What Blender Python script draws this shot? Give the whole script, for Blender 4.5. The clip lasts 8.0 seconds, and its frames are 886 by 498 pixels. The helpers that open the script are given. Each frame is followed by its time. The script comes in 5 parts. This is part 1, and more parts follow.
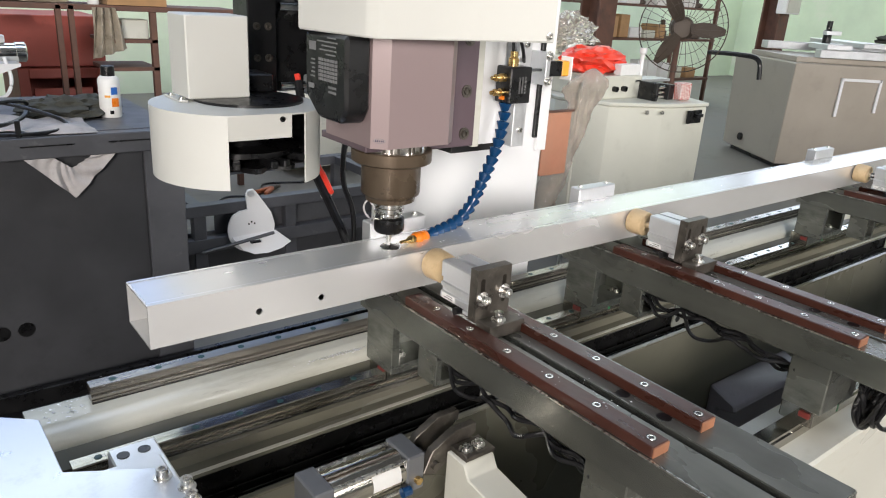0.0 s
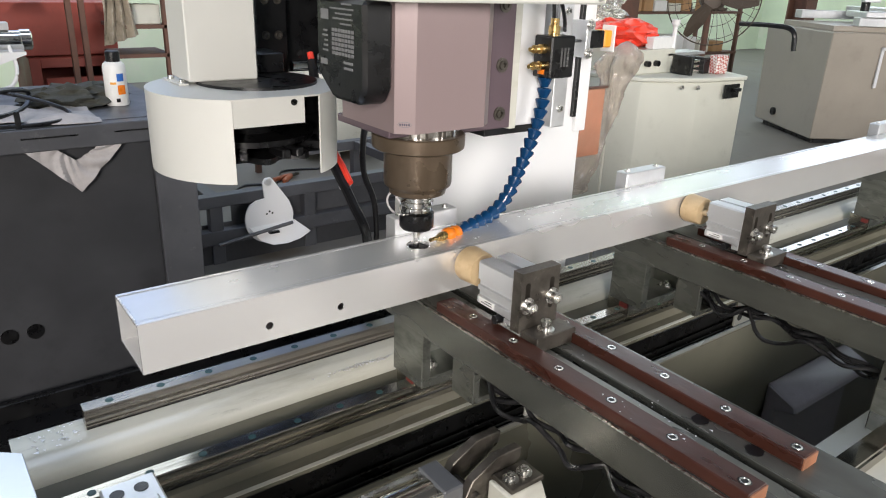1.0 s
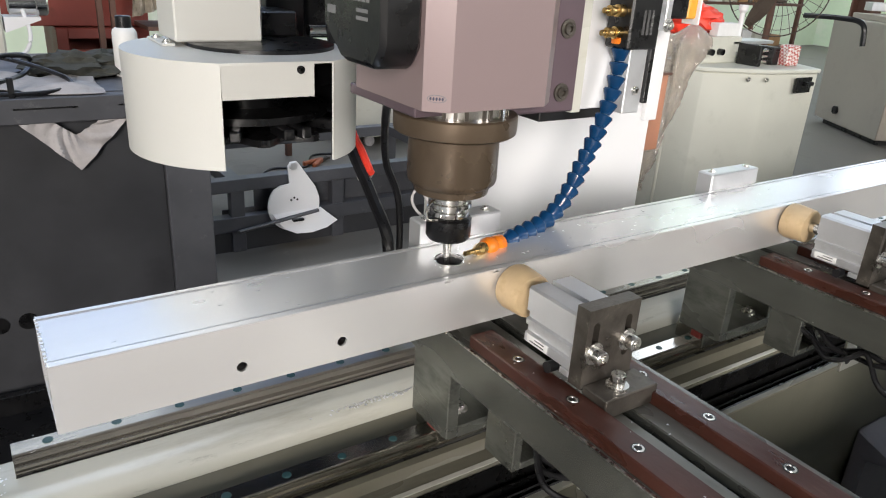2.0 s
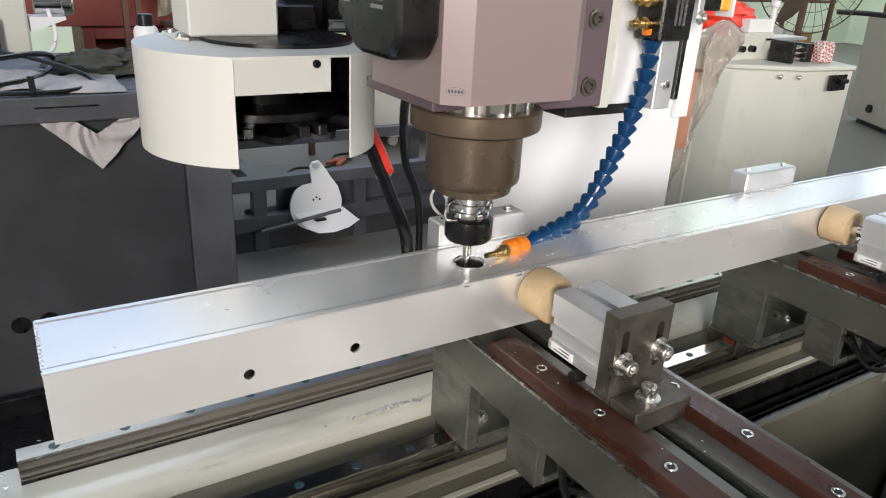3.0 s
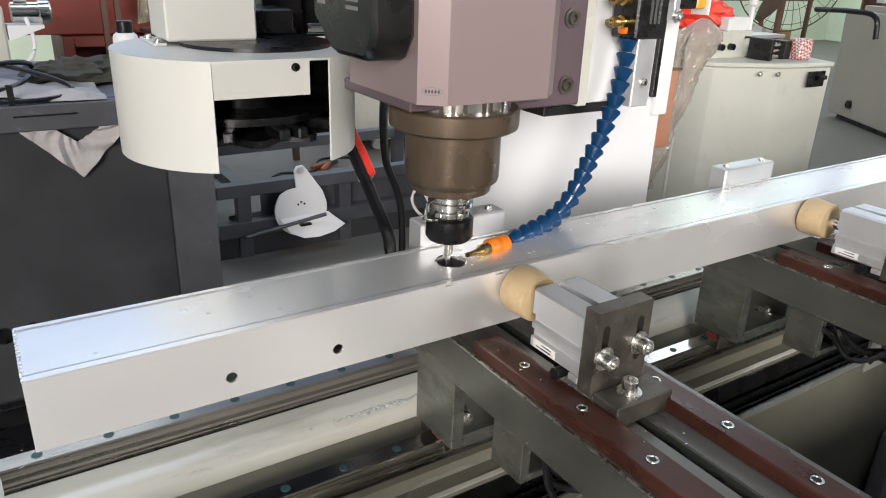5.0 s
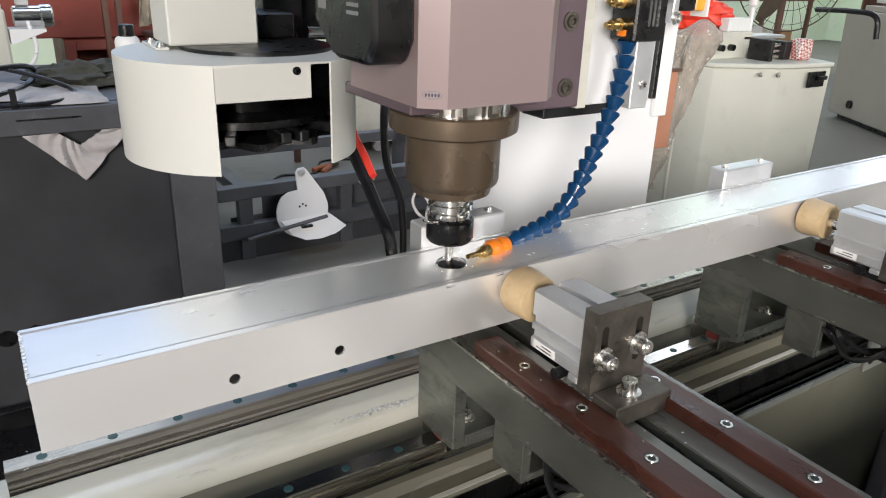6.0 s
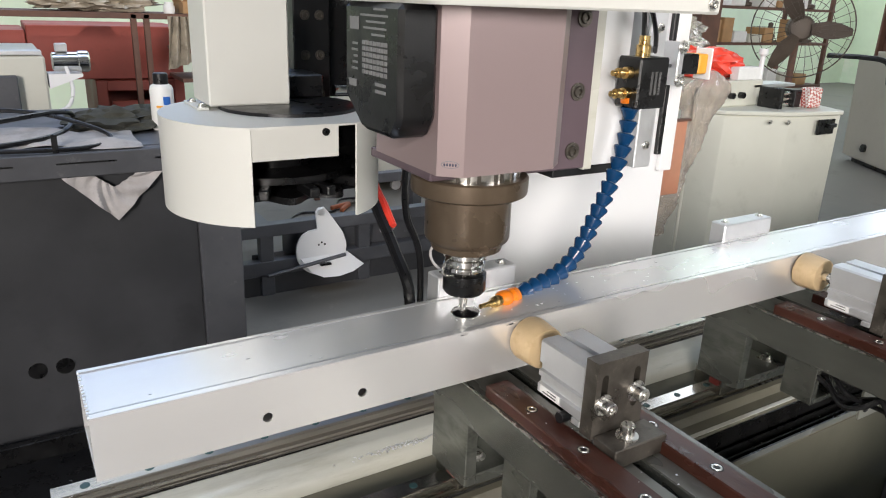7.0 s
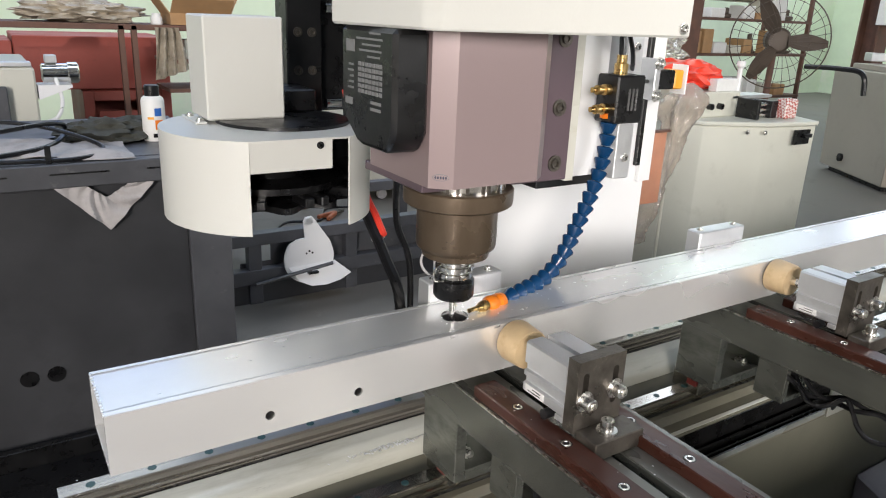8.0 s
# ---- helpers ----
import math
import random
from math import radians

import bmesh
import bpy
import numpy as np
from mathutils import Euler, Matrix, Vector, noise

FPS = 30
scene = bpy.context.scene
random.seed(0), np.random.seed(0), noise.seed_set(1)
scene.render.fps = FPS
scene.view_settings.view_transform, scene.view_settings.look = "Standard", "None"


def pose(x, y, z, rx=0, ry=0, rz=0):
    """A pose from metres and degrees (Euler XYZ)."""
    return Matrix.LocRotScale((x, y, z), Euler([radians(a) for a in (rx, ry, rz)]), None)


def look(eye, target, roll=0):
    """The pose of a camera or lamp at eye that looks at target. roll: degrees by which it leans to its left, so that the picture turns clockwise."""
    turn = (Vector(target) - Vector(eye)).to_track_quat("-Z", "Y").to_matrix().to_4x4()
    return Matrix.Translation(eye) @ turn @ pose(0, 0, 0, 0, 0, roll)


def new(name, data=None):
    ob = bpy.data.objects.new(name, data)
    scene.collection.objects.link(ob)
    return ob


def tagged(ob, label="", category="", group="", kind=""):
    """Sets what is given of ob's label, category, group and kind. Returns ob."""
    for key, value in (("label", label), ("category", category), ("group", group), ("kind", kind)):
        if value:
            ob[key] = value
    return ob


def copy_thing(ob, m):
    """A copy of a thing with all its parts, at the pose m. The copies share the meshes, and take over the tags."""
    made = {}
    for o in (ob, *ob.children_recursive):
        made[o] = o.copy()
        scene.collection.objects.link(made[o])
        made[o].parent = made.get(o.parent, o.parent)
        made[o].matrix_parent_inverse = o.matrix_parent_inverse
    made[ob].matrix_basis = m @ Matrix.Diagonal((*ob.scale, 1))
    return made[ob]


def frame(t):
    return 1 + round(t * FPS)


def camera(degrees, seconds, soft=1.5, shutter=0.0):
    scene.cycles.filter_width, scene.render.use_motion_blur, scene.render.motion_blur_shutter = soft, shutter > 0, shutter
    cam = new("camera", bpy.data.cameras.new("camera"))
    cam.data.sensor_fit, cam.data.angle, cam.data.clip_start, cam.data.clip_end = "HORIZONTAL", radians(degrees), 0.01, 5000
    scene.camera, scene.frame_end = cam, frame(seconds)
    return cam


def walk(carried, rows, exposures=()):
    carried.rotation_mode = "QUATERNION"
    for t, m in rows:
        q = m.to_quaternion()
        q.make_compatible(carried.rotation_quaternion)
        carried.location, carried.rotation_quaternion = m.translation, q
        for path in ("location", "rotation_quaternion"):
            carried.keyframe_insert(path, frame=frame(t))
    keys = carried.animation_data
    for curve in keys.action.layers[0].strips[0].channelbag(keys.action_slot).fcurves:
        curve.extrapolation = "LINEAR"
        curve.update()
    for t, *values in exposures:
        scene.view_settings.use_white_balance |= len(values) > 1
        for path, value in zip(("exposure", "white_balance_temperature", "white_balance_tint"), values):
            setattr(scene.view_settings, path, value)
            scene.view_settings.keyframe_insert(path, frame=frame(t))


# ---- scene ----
cam = camera(63.3, 8.0, 1.1)
PATH = [
    (0, (0.046, 0.14, 1.317), (1.227, 1.608, 0.645), 3.7),
    (0.5, (0.057, 0.164, 1.312), (1.236, 1.623, 0.619), 3.8),
    (1, (0.109, 0.248, 1.292), (1.234, 1.736, 0.572), 2.1),
    (1.5, (0.194, 0.349, 1.265), (1.243, 1.874, 0.507), 3.4),
    (1.7, (0.209, 0.38, 1.252), (1.267, 1.902, 0.502), 3.6),
    (2.8, (0.246, 0.436, 1.234), (1.223, 2.002, 0.464), 3.1),
    (3, (0.245, 0.435, 1.231), (1.232, 2.001, 0.475), 3.0),
    (3.5, (0.245, 0.437, 1.226), (1.253, 1.987, 0.465), 3.6),
    (4, (0.247, 0.437, 1.225), (1.256, 1.987, 0.464), 2.9),
    (4.5, (0.248, 0.432, 1.228), (1.263, 1.983, 0.477), 2.4),
    (6, (0.246, 0.425, 1.232), (1.261, 1.979, 0.488), 2.0),
    (6.5, (0.237, 0.409, 1.256), (1.228, 1.997, 0.552), 1.9),
    (7, (0.219, 0.385, 1.267), (1.214, 1.992, 0.613), 2.3),
    (7.5, (0.205, 0.366, 1.271), (1.224, 1.962, 0.628), 2.5),
    (8, (0.194, 0.355, 1.279), (1.228, 1.947, 0.649), 2.5),
]
walk(cam, [(t, look(eye, target, roll)) for t, eye, target, roll in PATH])

# ---- world, lights ----
FLOOR = 0.2
world = bpy.data.worlds.new("sky")
scene.world = world
world.use_nodes = True
wn = world.node_tree
sky = wn.nodes.new("ShaderNodeTexSky")
sky.sky_type = "NISHITA"
sky.sun_disc = False
sky.sun_elevation, sky.sun_rotation = radians(48), radians(200)
wn.nodes["Background"].inputs["Strength"].default_value = 0.12
wn.links.new(sky.outputs[0], wn.nodes["Background"].inputs["Color"])
sun = new("sun", bpy.data.lights.new("sun", "SUN"))
sun.data.energy, sun.data.angle, sun.data.color = 2.0, radians(0.6), (1.0, 0.95, 0.88)
sun.matrix_world = look((0, 0, 8), (1.2, 6.6, 0.0))


def window_light(name, eye, target, w, h, power, col):
    ob = new(name, bpy.data.lights.new(name, "AREA"))
    ob.data.shape, ob.data.size, ob.data.size_y = "RECTANGLE", w, h
    ob.data.energy, ob.data.color = power, col
    ob.matrix_world = look(eye, target)
    return ob


window_light("door_daylight", (-3.9, -4.85, 2.7), (0.8, 1.0, 1.0), 1.5, 2.6, 620, (1.0, 0.932, 0.885))
# Added fill lamp that brightens the right side; its opening is unseen.
window_light("south_fill_light", (4.2, -4.85, 3.0), (4.4, 2.4, 1.0), 4.2, 1.8, 265, (1.0, 0.95, 0.92))
window_light("north_window_daylight", (0.7, 7.55, 3.6), (0.7, 1.0, 1.2), 8.0, 2.7, 42, (0.37, 0.49, 1.0))
window_light("east_window_daylight", (12.4, 3.8, 3.85), (2.0, 5.0, 1.2), 7.8, 2.2, 165, (0.8, 0.87, 1.0))
window_light("skylight_daylight", (4.8, 6.2, 5.45), (4.8, 6.2, 0), 12.2, 2.4, 290, (0.85, 0.92, 1.0))
# Added bluish fill from above for the top faces, source unseen.
window_light("overhead_blue_fill", (0.4, 1.3, 5.45), (0.4, 1.3, 0), 3.6, 1.4, 65, (0.62, 0.76, 1.0))


# ---- materials ----
def mat(name, col, rough=0.5, metal=0.0, var=0.1, scale=6.0, bump=0.08, bscale=120.0, stain=None, amount=0.35, sscale=14.0, stretch=(1, 1, 1), rvar=0.12, coat=0.0, scuff=None, scuffs=0.5, cscale=22.0):
    m = bpy.data.materials.new(name)
    m.use_nodes = True
    t = m.node_tree
    b = t.nodes["Principled BSDF"]
    tc = t.nodes.new("ShaderNodeTexCoord")
    mp = t.nodes.new("ShaderNodeMapping")
    mp.inputs["Scale"].default_value = stretch
    t.links.new(tc.outputs["Object"], mp.inputs["Vector"])

    def noise_node(s, detail=4.0, rough_=0.6):
        n = t.nodes.new("ShaderNodeTexNoise")
        n.inputs["Scale"].default_value, n.inputs["Detail"].default_value, n.inputs["Roughness"].default_value = s, detail, rough_
        t.links.new(mp.outputs[0], n.inputs["Vector"])
        return n

    def mix(a, bcol, fac):
        x = t.nodes.new("ShaderNodeMix")
        x.data_type = "RGBA"
        for sock, val in ((x.inputs[6], a), (x.inputs[7], bcol)):
            if hasattr(val, "is_output"):
                t.links.new(val, sock)
            else:
                sock.default_value = (*val, 1)
        t.links.new(fac, x.inputs[0])
        return x.outputs[2]

    def ramp(src, lo, hi):
        r = t.nodes.new("ShaderNodeMapRange")
        r.inputs[1].default_value, r.inputs[2].default_value = lo, hi
        t.links.new(src, r.inputs[0])
        return r.outputs[0]

    big, fine = noise_node(scale), noise_node(bscale, 6.0)
    dark, light = [max(0, c * (1 - var)) for c in col], [min(1, c * (1 + var)) for c in col]
    c = mix(dark, light, ramp(big.outputs["Fac"], 0.3, 0.7))
    if stain:
        st = noise_node(sscale, 8.0, 0.7)
        r = ramp(st.outputs["Fac"], 0.56, 0.72)
        mul = t.nodes.new("ShaderNodeMath")
        mul.operation = "MULTIPLY"
        mul.inputs[1].default_value = amount
        t.links.new(r, mul.inputs[0])
        c = mix(c, stain, mul.outputs[0])
    if scuff:
        sc = noise_node(cscale, 10.0, 0.75)
        r = ramp(sc.outputs["Fac"], 0.6, 0.68)
        mul = t.nodes.new("ShaderNodeMath")
        mul.operation = "MULTIPLY"
        mul.inputs[1].default_value = scuffs
        t.links.new(r, mul.inputs[0])
        c = mix(c, scuff, mul.outputs[0])
    t.links.new(c, b.inputs["Base Color"])
    rr = t.nodes.new("ShaderNodeMapRange")
    rr.inputs[1].default_value, rr.inputs[2].default_value = 0.3, 0.7
    rr.inputs[3].default_value, rr.inputs[4].default_value = max(0.03, rough - rvar), min(1, rough + rvar)
    t.links.new(big.outputs["Fac"], rr.inputs[0])
    t.links.new(rr.outputs[0], b.inputs["Roughness"])
    b.inputs["Metallic"].default_value = metal
    b.inputs["Coat Weight"].default_value = coat
    if bump:
        bp = t.nodes.new("ShaderNodeBump")
        bp.inputs["Strength"].default_value, bp.inputs["Distance"].default_value = bump, 0.002
        t.links.new(fine.outputs["Fac"], bp.inputs["Height"])
        t.links.new(bp.outputs[0], b.inputs["Normal"])
    return m


def clear_mat(name, col, rough=0.05, trans=1.0, ior=1.45, alpha=1.0):
    m = mat(name, col, rough, 0, 0.05, 20, 0.0)
    b = m.node_tree.nodes["Principled BSDF"]
    b.inputs["Transmission Weight"].default_value = trans
    b.inputs["IOR"].default_value = ior
    b.inputs["Alpha"].default_value = alpha
    b.inputs["Specular IOR Level"].default_value = 0.8
    return m


M_FLOOR = mat("concrete", (0.165, 0.152, 0.132), 0.65, 0, 0.25, 1.5, 0.25, 40, (0.09, 0.083, 0.072), 0.6, 3.0, scuff=(0.26, 0.245, 0.22), scuffs=0.3, cscale=9)
M_GREEN = mat("green_wall_paint", (0.7, 0.81, 0.62), 0.75, 0, 0.1, 1.2, 0.1, 30, (0.8, 0.8, 0.7), 0.7, 1.6, scuff=(0.55, 0.57, 0.46), scuffs=0.3, cscale=5)
M_WALL = mat("limewashed_wall", (0.34, 0.34, 0.31), 0.8, 0, 0.1, 0.8, 0.1, 20, (0.4, 0.4, 0.36), 0.4, 1.5)
M_ROOF = mat("roof_sheet", (0.16, 0.17, 0.18), 0.55, 0.2, 0.1, 1.0, 0.05, 15)
M_TUBE = mat("milled_aluminium", (0.79, 0.785, 0.775), 0.26, 0.62, 0.06, 5.0, 0.03, 300, (0.68, 0.67, 0.655), 0.4, 6, (0.4, 1, 1), 0.025)
M_ALU = mat("cast_aluminium", (0.68, 0.69, 0.7), 0.4, 0.75, 0.08, 14, 0.06, 250, (0.4, 0.4, 0.4), 0.3, 40)
M_STEEL = mat("ground_steel", (0.5, 0.475, 0.43), 0.16, 1.0, 0.35, 14, 0.05, 300, (0.06, 0.05, 0.04), 0.8, 20, (0.1, 1, 1), 0.08)
M_BOLT = mat("zinc_bolt", (0.72, 0.71, 0.68), 0.28, 1.0, 0.1, 80, 0.05, 400)
M_RAWSTEEL = mat("grey_mill_steel", (0.19, 0.196, 0.175), 0.25, 0.72, 0.5, 6, 0.12, 160, (0.05, 0.053, 0.046), 0.85, 9, (1, 0.5, 1.4), 0.1, scuff=(0.34, 0.345, 0.32), scuffs=0.4, cscale=14)
M_BLACKSTEEL = mat("oxidised_steel", (0.115, 0.103, 0.088), 0.36, 0.7, 0.4, 35, 0.2, 200, (0.04, 0.035, 0.03), 0.75, 50, scuff=(0.42, 0.37, 0.3), scuffs=0.4, cscale=70)
M_BROWN = mat("brown_phenolic", (0.056, 0.0185, 0.012), 0.33, 0, 0.5, 16, 0.12, 180, (0.014, 0.006, 0.0045), 0.85, 11, (1, 0.35, 1), 0.14, scuff=(0.15, 0.08, 0.055), scuffs=0.35, cscale=40)
M_WOODEND = mat("cut_phenolic", (0.32, 0.14, 0.075), 0.6, 0, 0.2, 60, 0.2, 300)
# Darker copies of the bed paint, with shade put into the colour.
M_OLIVE = mat("shaded_bed_base_paint", (0.125, 0.12, 0.09), 0.35, 0, 0.1, 3, 0.06, 180, (0.085, 0.08, 0.062), 0.5, 6)
M_BED = mat("shaded_bed_gloss_paint", (0.14, 0.132, 0.1), 0.25, 0, 0.25, 5, 0.06, 200, (0.075, 0.07, 0.05), 0.6, 12, (0.3, 1, 1), 0.07)
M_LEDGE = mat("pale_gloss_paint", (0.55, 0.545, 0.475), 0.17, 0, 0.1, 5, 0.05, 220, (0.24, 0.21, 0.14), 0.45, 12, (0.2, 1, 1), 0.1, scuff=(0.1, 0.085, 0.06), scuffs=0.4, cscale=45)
M_CREAM = mat("cream_paint", (0.56, 0.555, 0.49), 0.32, 0, 0.07, 4, 0.06, 220, (0.36, 0.33, 0.24), 0.45, 16, (0.4, 1, 1), 0.1)
M_WHITE = mat("ivory_paint", (0.63, 0.63, 0.59), 0.38, 0, 0.03, 3, 0.07, 350, (0.56, 0.555, 0.51), 0.25, 12, rvar=0.03)
M_PANEL = mat("white_sheet_paint", (0.77, 0.775, 0.78), 0.34, 0, 0.02, 3, 0.04, 300, rvar=0.01)
M_SLATE = mat("slate_paint", (0.042, 0.043, 0.047), 0.36, 0, 0.3, 3, 0.06, 200, (0.02, 0.02, 0.023), 0.5, 5, rvar=0.06)
M_FRAME = mat("grey_steel_frame", (0.075, 0.077, 0.086), 0.45, 0.1, 0.2, 7, 0.1, 180, (0.045, 0.045, 0.05), 0.5, 14, scuff=(0.2, 0.2, 0.2), scuffs=0.3)
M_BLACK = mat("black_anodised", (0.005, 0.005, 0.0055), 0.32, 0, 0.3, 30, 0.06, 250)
M_RUBBER = mat("black_rubber", (0.008, 0.008, 0.009), 0.35, 0, 0.2, 60, 0.05, 300)
M_BELT = mat("oily_rack_and_shadow", (0.01, 0.01, 0.01), 0.3, 0.2, 0.3, 20, 0.15, 150, (0.03, 0.028, 0.02), 0.5, 30)
M_PURPLE = mat("mauve_paint", (0.27, 0.205, 0.205), 0.3, 0.15, 0.03, 3, 0.03, 500, rvar=0.015)
M_PURPLE_D = mat("dark_mauve_paint", (0.12, 0.085, 0.1), 0.35, 0.15, 0.06, 8, 0.05, 400)
M_SPINDLE = mat("bronze_anodised", (0.135, 0.1, 0.068), 0.33, 0.55, 0.1, 14, 0.06, 300, (0.075, 0.055, 0.038), 0.4, 26)
M_CHROME = mat("polished_steel", (0.78, 0.77, 0.74), 0.13, 1.0, 0.05, 30, 0.0)
M_BLUE = mat("blue_hose_plastic", (0.003, 0.04, 0.12), 0.22, 0, 0.08, 60, 0.03, 300)
M_ORANGE = mat("orange_plastic", (0.78, 0.2, 0.012), 0.32, 0, 0.06, 60, 0.03, 300)
M_AMBER = mat("amber_plastic", (0.8, 0.36, 0.03), 0.35, 0, 0.05, 60, 0.03, 300)
M_BRASS = mat("brass", (0.7, 0.48, 0.2), 0.25, 1.0, 0.1, 60, 0.05, 300)
M_ROLLER = mat("ivory_nylon", (0.58, 0.43, 0.25), 0.5, 0, 0.12, 25, 0.12, 180, (0.42, 0.28, 0.13), 0.5, 40)
M_RED = mat("red_oxide_paint", (0.27, 0.055, 0.04), 0.5, 0, 0.15, 4, 0.1, 60, (0.14, 0.04, 0.03), 0.5, 8)
M_RUST = mat("rusty_brown_steel", (0.13, 0.065, 0.045), 0.65, 0.1, 0.25, 12, 0.2, 90, (0.05, 0.03, 0.025), 0.6, 20)
M_REDC = mat("red_rubber", (0.72, 0.05, 0.03), 0.4, 0, 0.1, 40, 0.05, 300)
M_GREY = mat("warm_grey_paint", (0.6, 0.6, 0.52), 0.4, 0, 0.05, 3, 0.08, 260, (0.4, 0.4, 0.33), 0.4, 7)
M_GREY_D = mat("taupe_paint", (0.37, 0.33, 0.275), 0.4, 0, 0.06, 3, 0.08, 260, (0.28, 0.25, 0.205), 0.4, 7)
M_CLOTH = mat("pale_cloth", (0.42, 0.4, 0.4), 0.9, 0, 0.15, 25, 0.5, 160, (0.24, 0.22, 0.21), 0.6, 18)
M_DARKRAG = mat("dark_rag", (0.05, 0.05, 0.04), 0.9, 0, 0.4, 40, 0.5, 120)
M_PAPER = mat("printed_white", (0.8, 0.8, 0.78), 0.5, 0, 0.04, 40, 0.02, 200)
M_CARD = mat("cardboard", (0.42, 0.25, 0.12), 0.8, 0, 0.12, 12, 0.15, 120)
M_REDBAG = mat("red_plastic_bag", (0.8, 0.06, 0.03), 0.35, 0, 0.15, 30, 0.4, 60)
M_FILM = clear_mat("clear_film", (0.86, 0.8, 0.73), 0.1, 0.8, 1.28)
M_DUSTFILM = mat("dusty_film", (0.36, 0.31, 0.24), 0.35, 0, 0.35, 14, 0.5, 40, (0.55, 0.52, 0.46), 0.6, 20)
M_ACRYLIC = clear_mat("orange_acrylic", (0.85, 0.45, 0.3), 0.15, 0.55, 1.3)
M_GLASS_DARK = mat("smoked_metal", (0.2, 0.2, 0.2), 0.3, 0.6, 0.2, 20)


# ---- mesh helpers ----
BASE = {}


def thing(name, label, category, at=(0, 0, FLOOR), group="", kind=""):
    ob = new(name)
    ob.empty_display_size = 0.05
    ob.location = at
    BASE[ob] = Vector(at)
    return tagged(ob, label, category, group, kind)


def base_of(ob):
    while ob.parent:
        ob = ob.parent
    return BASE.get(ob, Vector((0, 0, 0)))


def finish(name, bm, material, smooth=35):
    me = bpy.data.meshes.new(name)
    bm.normal_update()
    bm.to_mesh(me)
    bm.free()
    for m in material if isinstance(material, (list, tuple)) else (material,):
        me.materials.append(m)
    if smooth:
        me.shade_smooth()
        me.set_sharp_from_angle(angle=radians(smooth))
    return me


def part(name, bm, material, parent, label="", smooth=35):
    """One mesh under a thing or a part, from a bmesh in world places."""
    bmesh.ops.translate(bm, verts=bm.verts, vec=-base_of(parent))
    ob = new(name, finish(name, bm, material, smooth))
    ob.parent = parent
    return tagged(ob, label)


def solo(name, bm, material, label, category, kind="", group="", smooth=35):
    """A thing of one mesh, with its origin at its foot."""
    lo = Vector([min(v.co[i] for v in bm.verts) for i in range(3)])
    hi = Vector([max(v.co[i] for v in bm.verts) for i in range(3)])
    o = Vector(((lo.x + hi.x) / 2, (lo.y + hi.y) / 2, lo.z))
    bmesh.ops.translate(bm, verts=bm.verts, vec=-o)
    ob = new(name, finish(name, bm, material, smooth))
    ob.location = o
    BASE[ob] = o
    return tagged(ob, label, category, group, kind)


def piece(name, mesh, at, parent, rot=(0, 0, 0)):
    ob = new(name, mesh)
    ob.parent = parent
    ob.location = Vector(at) - base_of(parent)
    ob.rotation_euler = rot
    return ob


def box(x0, x1, y0, y1, z0, z1, bev=0.0, bm=None, seg=1, turn=None):
    out = bm if bm is not None else bmesh.new()
    b = bmesh.new()
    bmesh.ops.create_cube(b, size=1)
    for v in b.verts:
        v.co = Vector((x0 + (v.co.x + 0.5) * (x1 - x0), y0 + (v.co.y + 0.5) * (y1 - y0), z0 + (v.co.z + 0.5) * (z1 - z0)))
    if bev:
        bmesh.ops.bevel(b, geom=list(b.edges), offset=bev, segments=seg, affect="EDGES", profile=0.6)
    if turn is not None:
        b.transform(turn)
    merge(out, b)
    return out


def merge(out, b):
    me = bpy.data.meshes.new("tmp")
    b.to_mesh(me)
    b.free()
    out.from_mesh(me)
    bpy.data.meshes.remove(me)


AXES = {"x": Euler((0, math.pi / 2, 0)), "y": Euler((-math.pi / 2, 0, 0)), "z": Euler((0, 0, 0))}


def lathe(profile, at, axis="z", seg=32, bm=None):
    """A turned solid: (radius, height) steps along an axis from a place."""
    out = bm if bm is not None else bmesh.new()
    b = bmesh.new()
    rings = []
    for r, h in profile:
        rings.append([b.verts.new((r * math.cos(2 * math.pi * i / seg), r * math.sin(2 * math.pi * i / seg), h)) for i in range(seg)])
    for a, c in zip(rings, rings[1:]):
        for i in range(seg):
            b.faces.new((a[i], a[(i + 1) % seg], c[(i + 1) % seg], c[i]))
    b.faces.new(rings[0][::-1])
    b.faces.new(rings[-1])
    bmesh.ops.recalc_face_normals(b, faces=b.faces)
    turn = AXES[axis].to_matrix().to_4x4() if isinstance(axis, str) else Vector(axis).to_track_quat("Z", "Y").to_matrix().to_4x4()
    b.transform(Matrix.Translation(at) @ turn)
    merge(out, b)
    return out


def rod(a, b_, r, seg=12, bm=None):
    a, b_ = Vector(a), Vector(b_)
    return lathe([(r, 0), (r, (b_ - a).length)], a, b_ - a, seg, bm)


def prism(outline, lo, hi, plane="xy", bev=0.0, bm=None):
    """An outline pushed along the third axis from lo to hi."""
    out = bm if bm is not None else bmesh.new()
    b = bmesh.new()
    put = {"xy": lambda u, v, w: (u, v, w), "yz": lambda u, v, w: (w, u, v), "xz": lambda u, v, w: (u, w, v)}[plane]
    one = [b.verts.new(put(u, v, lo)) for u, v in outline]
    two = [b.verts.new(put(u, v, hi)) for u, v in outline]
    n = len(outline)
    b.faces.new(one), b.faces.new(two)
    for i in range(n):
        b.faces.new((one[i], one[(i + 1) % n], two[(i + 1) % n], two[i]))
    bmesh.ops.recalc_face_normals(b, faces=b.faces)
    if bev:
        bmesh.ops.bevel(b, geom=list(b.edges), offset=bev, segments=1, affect="EDGES")
    merge(out, b)
    return out


